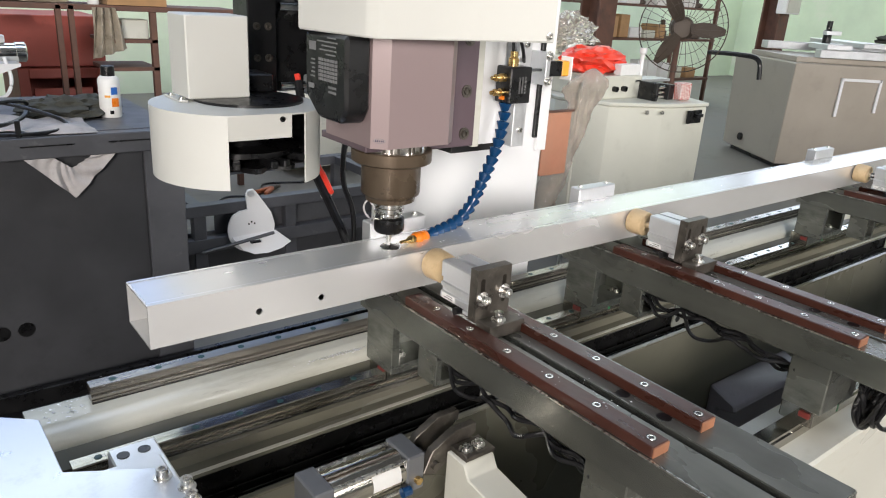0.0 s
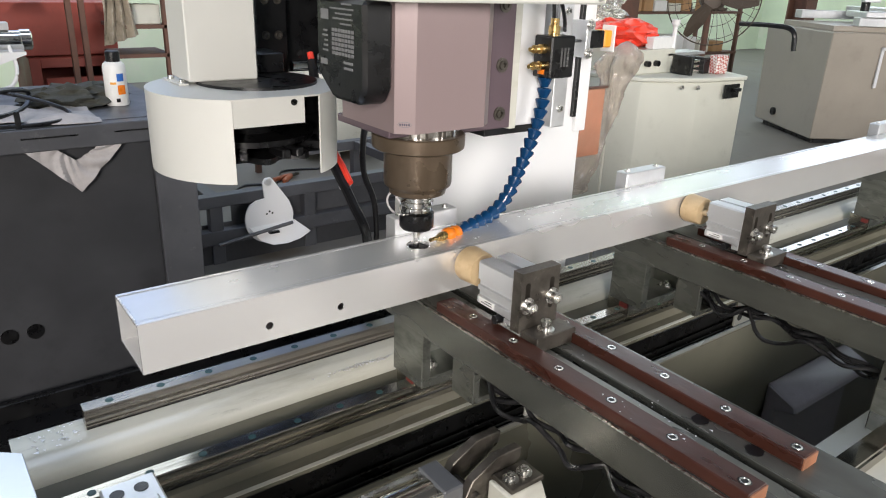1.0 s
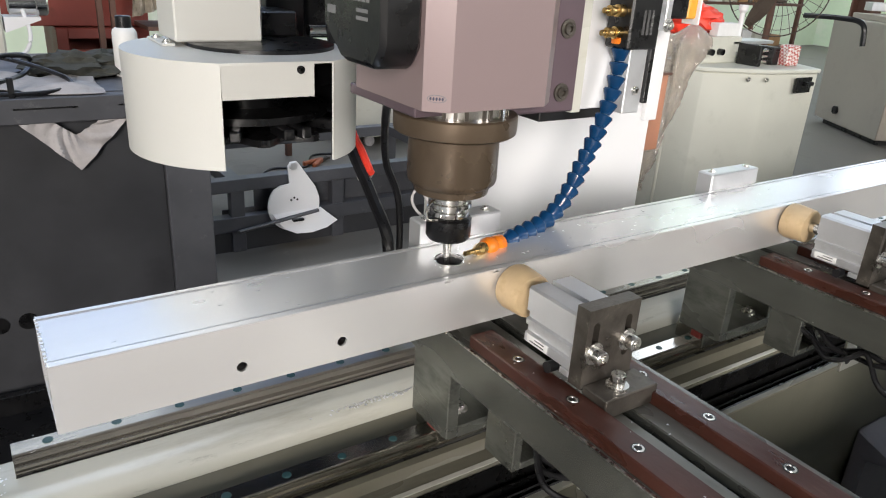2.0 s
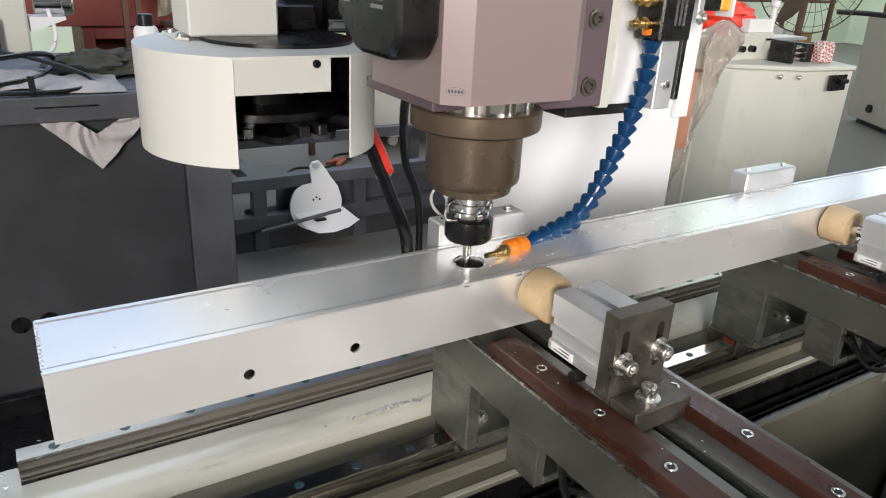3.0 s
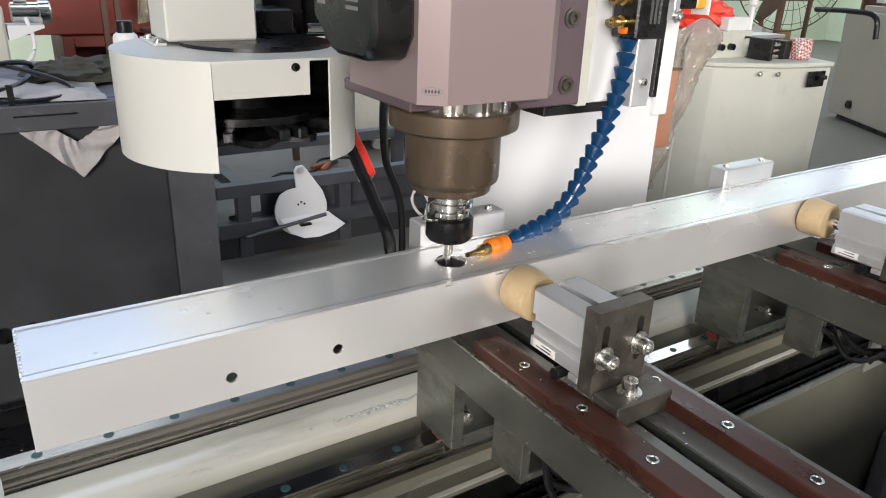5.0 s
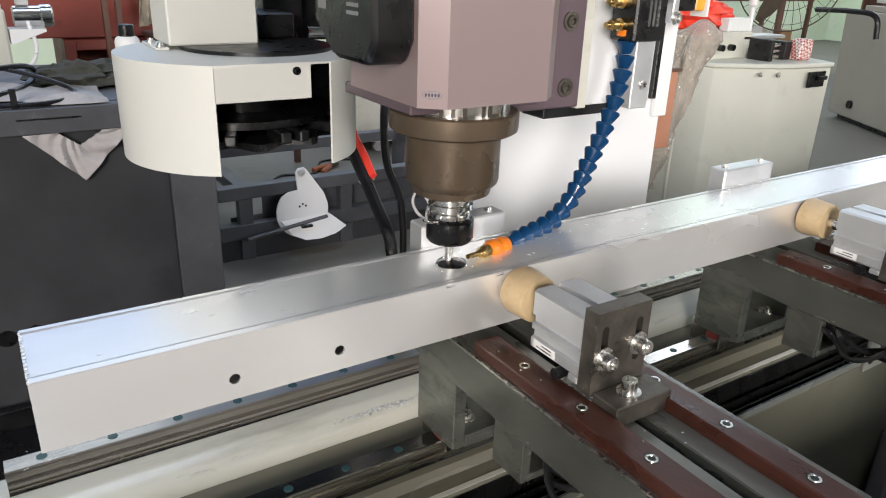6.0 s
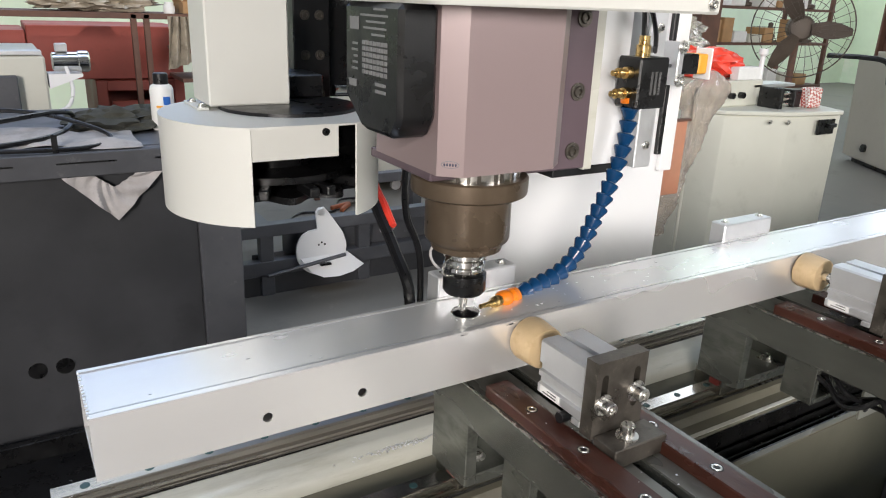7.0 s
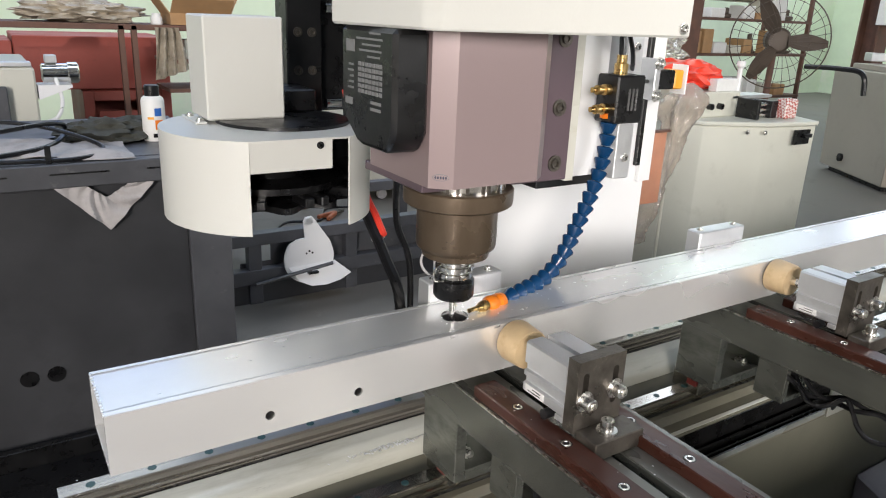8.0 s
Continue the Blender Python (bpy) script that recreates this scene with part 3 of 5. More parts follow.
def slotted(x0, x1, y0, y1, z0, z1):
    """A plate with two upright slots, built from strips round the openings."""
    b = bmesh.new()
    s = ((x0 + 0.006, x0 + 0.013), (x0 + 0.042, x0 + 0.049))
    lo, hi, r = 0.946, 0.984, 0.0035
    xs = [x0, *s[0], *s[1], x1]
    for i in range(0, 6, 2):
        box(xs[i], xs[i + 1], y0, y1, z0, z1, 0, b)
    for a, c in s:
        m = (a + c) / 2
        arc = [(m + r * math.cos(math.pi * k / 8), r * math.sin(math.pi * k / 8)) for k in range(9)]
        merge(b, prism([(c, z1), (a, z1)] + [(x, hi - r + z) for x, z in reversed(arc)], y0, y1, "xz"))
        merge(b, prism([(a, z0), (c, z0)] + [(x, lo + r - z) for x, z in arc], y0, y1, "xz"))
        box(a, c, y1 - 0.002, y1 - 0.001, lo, hi, 0, b)
    bmesh.ops.remove_doubles(b, verts=b.verts, dist=0.0001)
    return b


M_GALV = mat("galvanised_steel", (0.55, 0.55, 0.5), 0.38, 0.8, 0.12, 25, 0.06, 200)
M_GREENCAP = mat("green_plastic", (0.03, 0.2, 0.07), 0.4, 0, 0.1, 60, 0.03, 300)
station = clamp_station()
for dx in (0.438, 1.305):
    copy_thing(station, Matrix.Translation(station.location + Vector((dx, 0, 0))))


# ---- aluminium tube ----
def square_tube():
    x0, x1, y0, y1, z0, z1, w = 0.24, 4.3, 0.88, 0.96, 0.9287, 0.98, 0.0022
    hc, hr = (0.578, 0.9185), 0.0135
    b = bmesh.new()
    t = w
    # front, back and bottom walls with the drilled holes kept as real openings
    def wall_xz(ya, yb, holes):
        xs = [x0]
        for hx, hz, r in holes:
            xs += [hx - r * 1.6, hx + r * 1.6]
        xs.append(x1)
        for i in range(0, len(xs), 2):
            box(xs[i], xs[i + 1], ya, yb, z0, z1 - t, 0, b)
        for hx, hz, r in holes:
            ring("xz", hx, hz, r, hx - r * 1.6, hx + r * 1.6, z0, z1 - t, ya, yb, b)
    wall_xz(y0, y0 + t, [(0.367, 0.9455, 0.0042), (0.450, 0.9460, 0.0042)])
    box(x0, x1, y1 - t, y1, z0, z1 - t, 0, b)
    box(x0, x1, y0 + t, y1 - t, z0, z0 + t, 0, b)
    # top wall with the milled opening
    cut = 0.03
    box(x0, hc[0] - cut, y0, y1, z1 - t, z1, 0, b)
    box(hc[0] + cut, x1, y0, y1, z1 - t, z1, 0, b)
    ring("xy", hc[0], hc[1], hr, hc[0] - cut, hc[0] + cut, y0, y1, z1 - t, z1, b)
    bmesh.ops.remove_doubles(b, verts=b.verts, dist=0.00005)
    t_ = thing("aluminium_tube", "long rectangular aluminium tube with drilled holes on the beams", "tube", (2.2, 0.92, 0.9287))
    part("tube_body", b, M_TUBE, t_, smooth=0)
    part("milled_rim", tube_rim(hc, hr, 0.9805), M_CHROME, t_, "bright burr round the milled hole")
    part("edge_bead", box(x0 + 0.0005, x1, y0 + 0.0003, y0 + 0.0072, z1 + 0.0001, z1 + 0.0008, 0.0002), M_TUBE, t_)
    part("edge_bead", box(x0 + 0.0005, x1, y1 - 0.0052, y1 - 0.0003, z1 + 0.0001, z1 + 0.0006, 0.0002), M_TUBE, t_)
    part("extrusion_seam", box(x0 + 0.001, x1, y0 + 0.0082, y0 + 0.0090, z1 + 0.0001, z1 + 0.0003), M_GROOVE, t_)
    part("extrusion_seam", box(x0 + 0.001, x1, y1 - 0.0068, y1 - 0.0062, z1 + 0.0001, z1 + 0.0003), M_GROOVE, t_)
    mark = random.Random(21)
    marks = bmesh.new()
    for k in range(26):
        mx, my, ml = mark.uniform(0.26, 1.1), mark.uniform(y0 + 0.012, y1 - 0.01), mark.uniform(0.0008, 0.0035)
        box(mx, mx + ml, my, my + 0.0006, z1 + 0.0001, z1 + 0.0003, bm=marks)
    tagged(part("scratches", marks, M_GROOVE, t_, "fine dark specks and nicks"), kind="stuff")
    burr = bmesh.new()
    for k in range(14):
        by = y0 + 0.002 + k * 0.0055
        box(x0 - 0.0004, x0 + mark.uniform(0.0006, 0.002), by, by + mark.uniform(0.001, 0.004), z1 - 0.0004, z1 + 0.0009, bm=burr)
    tagged(part("saw_burr", burr, M_ALU, t_, "bright saw burr on the cut end"), kind="stuff")
    return t_


def ring(plane, cu, cv, r, u0, u1, v0, v1, w0, w1, out, seg=32):
    """A flat rectangle with a round hole, of some thickness."""
    b = bmesh.new()
    put = {"xy": lambda u, v, w: (u, v, w), "xz": lambda u, v, w: (u, w, v)}[plane]
    rows = []
    for w in (w0, w1):
        inner, outer = [], []
        for i in range(seg):
            a = 2 * math.pi * (i + 0.5) / seg
            c, s = math.cos(a), math.sin(a)
            inner.append(b.verts.new(put(cu + r * c, cv + r * s, w)))
            k = min(((u1 - cu) / c) if c > 0 else ((u0 - cu) / c), ((v1 - cv) / s) if s > 0 else ((v0 - cv) / s))
            outer.append(b.verts.new(put(cu + k * c, cv + k * s, w)))
        rows.append((inner, outer))
    (i0, o0), (i1, o1) = rows
    for k in range(seg):
        n = (k + 1) % seg
        b.faces.new((i0[k], i0[n], o0[n], o0[k]))
        b.faces.new((i1[k], o1[k], o1[n], i1[n]))
        b.faces.new((i0[k], i1[k], i1[n], i0[n]))
        b.faces.new((o0[k], o0[n], o1[n], o1[k]))
    for c0, c1 in ((u0, v0), (u1, v0), (u0, v1), (u1, v1)):
        k = int((math.atan2(c1 - cv, c0 - cu) / (2 * math.pi) * seg - 0.5) // 1) % seg
        for row, w in ((o0, w0), (o1, w1)):
            tip_v = b.verts.new(put(c0, c1, w))
            b.faces.new((row[k], row[(k + 1) % seg], tip_v))
    bmesh.ops.recalc_face_normals(b, faces=b.faces)
    merge(out, b)


def tube_rim(c, r, z):
    """A thin uneven burr round a milled hole."""
    pts = [(c[0] + (r + 0.0006) * math.cos(a), c[1] + (r + 0.0006) * math.sin(a), z + 0.0004 * math.sin(5 * a)) for a in [2 * math.pi * q / 30 for q in range(31)]]
    return cable(pts, 0.0006, 90, 5)


square_tube()


# ---- spindle head ----
AX, AY = 0.565, 0.912
spin = thing("spindle", "mauve milling spindle with black fan housing and fitted cutter", "spindle", (AX, AY, 0.985))
h, c = 0.063, 0.017
octo = [(AX - h + c, AY - h + 0.003), (AX + h - c, AY - h + 0.003), (AX + h, AY - h + c), (AX + h, AY + h), (AX - h, AY + h), (AX - h, AY - h + c)]
M_PRINT_DARK = mat("dark_print", (0.03, 0.03, 0.06), 0.4, 0, 0.1, 60, 0.02, 300)


def oval_badge(a, b_, lift, shift=0.0):
    """A small oval plate on the chamfered corner of the motor."""
    p0, p1 = Vector((AX - h, AY - h + c, 1.147)), Vector((AX - h + c, AY - h + 0.003, 1.147))
    t = (p1 - p0).normalized()
    n = Vector((t.y, -t.x, 0))
    if n.y > 0:
        n = -n
    bm = bmesh.new()
    mid = (p0 + p1) / 2 + t * shift
    rims = [[bm.verts.new(mid + t * (a * math.cos(2 * math.pi * k / 24)) + Vector((0, 0, b_ * math.sin(2 * math.pi * k / 24))) + n * w) for k in range(24)] for w in (-0.0005, lift)]
    for k in range(24):
        m = (k + 1) % 24
        bm.faces.new((rims[0][k], rims[0][m], rims[1][m], rims[1][k]))
    bm.faces.new(rims[1])
    bmesh.ops.recalc_face_normals(bm, faces=bm.faces)
    return bm


body_ = part("motor_body", prism(octo, 1.137, 1.42, "xy"), M_PURPLE, spin)
part("badge", oval_badge(0.0074, 0.0030, 0.0003), M_GREYCAP, body_, "small silver badge with dark print")
part("badge_field", oval_badge(0.0068, 0.0025, 0.0006), M_PURPLE, body_)
for k in range(5):
    part("badge_mark", oval_badge(0.0008, 0.0013, 0.0009, (k - 2) * 0.0023), M_PRINT_DARK, body_)
fan_box = prism([(0.868, 1.22), (0.868, 1.182), (0.88, 1.166), (0.935, 1.166), (0.968, 1.19), (0.968, 1.2675), (0.868, 1.2675)], AX - h - 0.034, AX - h, "yz", 0.004)
fan_box = part("fan_housing", fan_box, M_BLACK, spin, "black plastic fan housing")
nb = bmesh.new()
NX = AX - h - 0.034
for col in range(7):
    for row in range(6):
        box(NX - 0.0006, NX + 0.0004, 0.888 + col * 0.0066, 0.8928 + col * 0.0066, 1.212 + row * 0.0046, 1.2152 + row * 0.0046, bm=nb)
for row in range(5):
    box(NX - 0.0006, NX + 0.0004, 0.942, 0.953 - 0.002 * (row % 3), 1.214 + row * 0.005, 1.2158 + row * 0.005, bm=nb)
for row, (c0, c1) in enumerate(((0.892, 0.915), (0.89, 0.93), (0.892, 0.925), (0.888, 0.936), (0.892, 0.912))):
    box(NX - 0.0006, NX + 0.0004, c0, c1, 1.2425 + row * 0.0048, 1.2441 + row * 0.0048, bm=nb)
box(NX - 0.0006, NX + 0.0004, 0.94, 0.956, 1.246, 1.256, bm=nb)
box(NX - 0.0006, NX + 0.0004, 0.944, 0.958, 1.2, 1.206, bm=nb)
for z_ in (1.199, 1.2045):
    box(NX - 0.0006, NX + 0.0004, 0.89, 0.908, z_, z_ + 0.0026, bm=nb)
tagged(part("rating_print", nb, M_PRINT, fan_box, "rows of unreadable pale print"), kind="stuff")
part("foot_plate", box(AX - h + 0.004, AX + h, AY - 0.03, AY + h + 0.02, 1.128, 1.137, 0.001), M_PURPLE_D, spin)
part("bearing_ring", lathe([(0.045, 1.124), (0.045, 1.1375)], (AX, AY, 0), "z", 48), M_CHROME, spin, "bright turned bearing ring")
bar = finish("ring_bar", box(-0.0016, 0.0016, -0.0006, 0.0008, 0, 0.0115), M_BLACKSTEEL)
for k in range(26):
    a = 2 * math.pi * (k + 0.25 * math.sin(k * 2.4)) / 26
    piece("ring_bar", bar, (AX + 0.045 * math.cos(a), AY + 0.045 * math.sin(a), 1.1252), spin, (0, 0, a - math.pi / 2))
part("flange", lathe([(0.050, 1.107), (0.053, 1.109), (0.0535, 1.112), (0.0535, 1.1235), (0.052, 1.125)], (AX, AY, 0), "z", 56), M_SPINDLE, spin)
part("nose_housing", lathe([(0.028, 1.052), (0.033, 1.0545), (0.034, 1.060), (0.0388, 1.064), (0.0397, 1.067), (0.0397, 1.107)], (AX, AY, 0), "z", 56), M_SPINDLE, spin)
part("tool_holder", lathe([(0.017, 1.030), (0.018, 1.032), (0.018, 1.036), (0.0155, 1.0365), (0.0155, 1.0395), (0.0195, 1.040), (0.0195, 1.0435), (0.0168, 1.044), (0.0168, 1.047), (0.0195, 1.0475), (0.0195, 1.0515), (0.017, 1.053)], (AX, AY, 0), "z", 40), M_CHROME, spin, "polished steel tool holder")
nut = lathe([(0.0135, 1.0075), (0.0185, 1.009), (0.0206, 1.012), (0.0206, 1.0285), (0.0185, 1.0305)], (AX, AY, 0), "z", 40)
part("collet_nut", nut, M_BLACK, spin, "black collet nut")
part("cutter", lathe([(0.0022, 0.982), (0.003, 0.984), (0.003, 0.993), (0.004, 0.994), (0.004, 1.009)], (AX, AY, 0), "z", 16), M_CHROME, spin, "slim steel milling cutter")
part("wire_loop", cable([(AX - 0.018, AY - 0.006, 1.05), (AX - 0.029, AY - 0.01, 1.046), (AX - 0.03, AY - 0.01, 1.034), (AX - 0.018, AY - 0.008, 1.030)], 0.0012, 24, 6), M_CHROME, spin)

DARKCAP_BIG = finish("cap_screw", hex_socket(0.006, 0.004), M_BLACKSTEEL)
slide = thing("head_slide", "stepped aluminium and white slide plates behind the spindle", "machine head", (0.8, 1.05, 1.035))
part("mount_plate", box(AX + h - 0.004, 0.742, 0.955, 0.985, 1.105, 1.42, 0.0015), M_PURPLE_D, slide, "dark mauve mounting plate")
part("steel_plate", box(0.60, 0.7555, 0.985, 1.03, 1.102, 1.42, 0.0015), M_ALU, slide)
part("cream_edge", box(0.7425, 0.7555, 0.958, 0.9845, 1.102, 1.42, 0.001), M_CREAM, slide, "cream coloured plate edge")
part("white_plate", box(0.7565, 0.826, 0.99, 1.03, 1.097, 1.42, 0.001), M_PANEL, slide)
part("under_plate", box(0.66, 0.90, 1.0305, 1.146, 1.092, 1.42, 0.001), M_PANEL, slide)
# Dark strip added below the white plates.
part("dark_strip", box(0.73, 0.832, 0.992, 1.029, 1.086, 1.0965, 0.001), M_BLACK, slide, "dark strip under the slide plates")
part("side_strip", box(0.864, 0.892, 1.0, 1.03, 1.085, 1.42, 0.001), M_ALU, slide, "grey aluminium side strip")
# Black strip paints the darkness of the gap beside the column edge.
part("gap_strip", box(1.058, 1.068, 1.139, 1.1495, 1.06, 1.42, 0.001), M_BLACK, slide, "black strip standing in for the dark vertical gap")
for z in (1.125, 1.187, 1.26):
    piece("mount_bolt", DARKCAP_BIG, (0.722, 0.955, z), slide, (math.pi / 2, 0, 0))
for z in (1.112, 1.18, 1.25):
    piece("strip_screw", CAP_SMALL, (0.88, 1.0, z), slide, (math.pi / 2, 0, 0))

cov = [(0.460, 0.972), (0.478, 0.845), (0.488, 0.832), (0.738, 0.805), (0.745, 1.14), (0.56, 1.14), (0.56, 0.972)]
hcov = thing("head_cover", "ivory painted sheet metal cover over the spindle head", "cover", (0.6, 0.98, 1.268))
part("cover_shell", prism(cov, 1.268, 1.75, "xy", 0.002), M_WHITE, hcov)
piece("cover_screw", CAP_SMALL, (0.728, 0.8065, 1.276), hcov, (math.pi / 2, 0, 0))
piece("cover_screw", CAP_SMALL, (0.53, 0.8275, 1.45), hcov, (math.pi / 2, 0, 0))

# valve block, hose and sensor
VX, VY, VZ = -0.066, -0.062, 0.016
valve = thing("spray_valve", "black spray valve block with brass fittings on the head slide", "valve", (0.82, 0.965, 1.15))
part("valve_body", box(0.868 + VX, 0.912 + VX, 1.01 + VY, 1.045 + VY, 1.150 + VZ, 1.205 + VZ, 0.002), M_BLACK, valve)
pb = bmesh.new()
for k in range(3):
    box(0.885 + VX + k * 0.006, 0.888 + VX + k * 0.006, 1.0092 + VY, 1.0102 + VY, 1.165 + VZ, 1.19 + VZ, bm=pb)
part("print", pb, M_GLASS_DARK, valve)
for z in (1.166, 1.188):
    part("brass_fitting", lathe([(0.003, 0), (0.003, 0.006), (0.0055, 0.007), (0.0055, 0.012), (0.004, 0.013), (0.004, 0.017), (0.0065, 0.018), (0.0065, 0.026)], (0.842 + VX, 1.025 + VY, z + VZ), "x", 14), M_BRASS, valve)
part("air_elbow", lathe([(0.008, 0), (0.008, 0.012), (0.006, 0.013), (0.006, 0.022)], (0.885 + VX, 1.026 + VY, 1.205 + VZ), "z", 14), M_BRASS, valve)
part("air_line", cable([(0.885 + VX, 1.026 + VY, 1.225 + VZ), (0.884 + VX, 1.03 + VY, 1.26 + VZ), (0.87 + VX, 0.97, 1.32), (0.79, 0.97, 1.4)], 0.004, 24), M_RUBBER, valve)
part("sensor_lead", cable([(0.80, 0.965, 1.32), (0.84, 0.97, 1.25), (0.91, 1.03, 1.21), (1.01, 1.10, 1.197), (1.055, 1.12, 1.195)], 0.0028, 40), M_RUBBER, valve)

hose = thing("spray_hose", "blue segmented spray hose with an orange nozzle", "hose", HOSE[-1])
dense = spline(HOSE, 300)
run = [0.0]
for a, b in zip(dense, dense[1:]):
    run.append(run[-1] + (b - a).length)
line = [min(zip(run, dense), key=lambda rp: abs(rp[0] - run[-1] * 0.86 * k / 20))[1] for k in range(21)] + [dense[-1]]
bead = lathe([(0.0052, -0.0065), (0.0062, -0.005), (0.0098, 0.0035), (0.0104, 0.005), (0.0098, 0.0066), (0.0062, 0.0076)], (0, 0, 0), "z", 18)
bead = finish("hose_bead", bead, M_BLUE)
for i in range(1, 20):
    q = (line[i - 1] - line[i + 1]).to_track_quat("Z", "Y").to_euler()
    piece("hose_bead", bead, line[i], hose, q)
top_d = (line[0] - line[1]).normalized()
part("orange_collar", lathe([(0.0075, -0.004), (0.0105, -0.003), (0.0105, 0.008), (0.008, 0.009)], line[0], top_d, 20), M_ORANGE, hose)
noz_d = (line[-1] - line[20]).normalized()
part("orange_nozzle", lathe([(0.0055, -0.003), (0.0095, 0.0), (0.0095, 0.007), (0.0070, 0.010), (0.0070, 0.013), (0.0095, 0.016), (0.0095, 0.023), (0.0068, 0.027)], line[20], noz_d, 20), M_ORANGE, hose)
part("brass_tip", lathe([(0.0062, 0.026), (0.0062, 0.036), (0.0024, 0.045), (0.0024, 0.058)], line[20], noz_d, 16), M_BRASS, hose, "brass nozzle tip")

sens = thing("proximity_sensor", "amber proximity sensor on a small steel bracket", "sensor", (1.09, 1.125, 1.17))
part("bracket", box(1.035, 1.046, 1.10, 1.15, 1.165, 1.225, 0.001), M_ALU, sens)
part("black_half", box(1.046, 1.085, 1.105, 1.135, 1.180, 1.208, 0.002), M_BLACK, sens)
part("amber_half", box(1.085, 1.104, 1.105, 1.135, 1.180, 1.208, 0.002), M_AMBER, sens)
part("flag", box(1.104, 1.107, 1.10, 1.13, 1.172, 1.216, 0.001), M_PANEL, sens)
for z in (1.172, 1.218):
    piece("bolt", CAP, (1.041, 1.10, z), sens, (math.pi / 2, 0, 0))

# the head stands a little further along the tube
for head_part in (spin, slide, hcov, valve, hose):
    head_part.location += Vector((0.008, 0.004, -0.004))

# ---- column ----
colm = thing("machine_column", "white painted sheet steel column of the milling head", "machine column", (0.9, 1.45, FLOOR))
part("front_panel", box(0.745, 1.095, 1.15, 1.158, 0.42, 1.75, 0.0015), M_PANEL, colm, "flat white front panel")
part("column_body", box(0.747, 1.09, 1.158, 1.235, FLOOR, 1.75, 0.003), M_WHITE, colm)
part("edge_flange", box(1.074, 1.100, 1.142, 1.150, 1.03, 1.75, 0.001), M_PANEL, colm)

DARKCAP = finish("cap_screw", hex_socket(0.0045, 0.006), M_BLACKSTEEL)
CAP_DARK_SMALL = finish("cap_screw", hex_socket(0.0028, 0.004), M_BLACK)

# ---- black saddle left of the column ----
sad = thing("saddle_plate", "black saddle plate with bolts and bright guide rods", "machine saddle", (0.62, 1.42, 1.05))
part("plate", box(0.585, 0.640, 1.40, 1.43, 1.10, 1.72, 0.002), M_BLACK, sad)
part("cavity", box(0.640, 1.05, 1.432, 1.60, 1.12, 1.72, 0.002), M_BLACK, sad)
part("bracket_arm", box(0.78, 1.05, 1.2355, 1.432, 1.14, 1.70, 0.002), M_BLACK, sad)
for zz in (1.135, 1.275):
    part("guide_rod", rod((0.645, 1.40, zz), (0.78, 1.40, zz), 0.008, 16), M_CHROME, sad)
    part("rod_block", box(0.70, 0.74, 1.385, 1.415, zz - 0.018, zz + 0.018, 0.003), M_ALU, sad)
for k in range(8):
    piece("bolt", DARKCAP, (0.602 + 0.022 * (k % 2), 1.40, 1.13 + 0.055 * (k // 2)), sad, (math.pi / 2, 0, 0))

# ---- tool magazine ----
CX, CY, CR = 0.505, 1.265, 0.133
mag = thing("tool_magazine", "ivory painted drum cover of a tool magazine with an open front", "tool magazine", (CX, CY, 1.02))


def drum_wall(a0, a1, z0, z1, r, t=0.0025):
    def f(u, v):
        a = radians(a0 + (a1 - a0) * u)
        return Vector((CX + r * math.cos(a), CY + r * math.sin(a), z0 + (z1 - z0) * v))
    return sheet(f, 40, 1, t)


part("drum_shell", drum_wall(-250, -118, 1.018, 1.128, CR), M_WHITE, mag)
part("drum_shell", drum_wall(-62, 20, 1.018, 1.128, CR), M_WHITE, mag)
# Black skins added inside the ivory shell to darken the drum's interior.
part("dark_inner_skin", drum_wall(-240, -125, 1.026, 1.126, CR - 0.005), M_BLACK, mag, "black skin added to darken the drum inside")
part("dark_inner_skin", drum_wall(-55, 118, 1.030, 1.126, CR - 0.005), M_BLACK, mag, "black skin added to darken the drum inside")
CH = CY - 0.1165
part("drum_band", box(0.4435, 0.545, CH, CH + 0.0025, 1.092, 1.1275, 0.0004), M_WHITE, mag, "straight ivory band across the opening")
lid = [(CX + CR * math.cos(radians(-61.5 + 303 * k / 52)), CY + CR * math.sin(radians(-61.5 + 303 * k / 52))) for k in range(53)]
part("lid", prism(lid, 1.127, 1.1295, "xy"), M_WHITE, mag)
part("hub_disc", lathe([(0.088, 1.1296), (0.088, 1.1335), (0.086, 1.134)], (CX + 0.03, CY + 0.02, 0), "z", 48), M_BLACK, mag, "black disc below the motor cover")
mc = part("motor_cover", box(0.434, 0.536, 1.282, 1.362, 1.134, 1.262, 0.002), M_WHITE, mag)
part("cover_flange", box(0.420, 0.434, 1.285, 1.36, 1.1297, 1.1325, 0.0005), M_WHITE, mc)
for y in (1.295, 1.345):
    piece("bolt", CAP_SMALL, (0.427, y, 1.1325), mc)
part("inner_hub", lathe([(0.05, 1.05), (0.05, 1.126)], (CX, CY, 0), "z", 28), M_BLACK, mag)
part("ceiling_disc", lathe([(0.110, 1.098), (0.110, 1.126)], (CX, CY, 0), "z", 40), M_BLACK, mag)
scallop = [((0.104 + 0.011 * math.cos(11 * radians(4 * k))) * math.cos(radians(4 * k)), (0.104 + 0.011 * math.cos(11 * radians(4 * k))) * math.sin(radians(4 * k))) for k in range(90)]
part("carousel", prism([(CX + u, CY + v) for u, v in scallop], 1.038, 1.046), M_BLACK, mag, "black scalloped tool carousel")
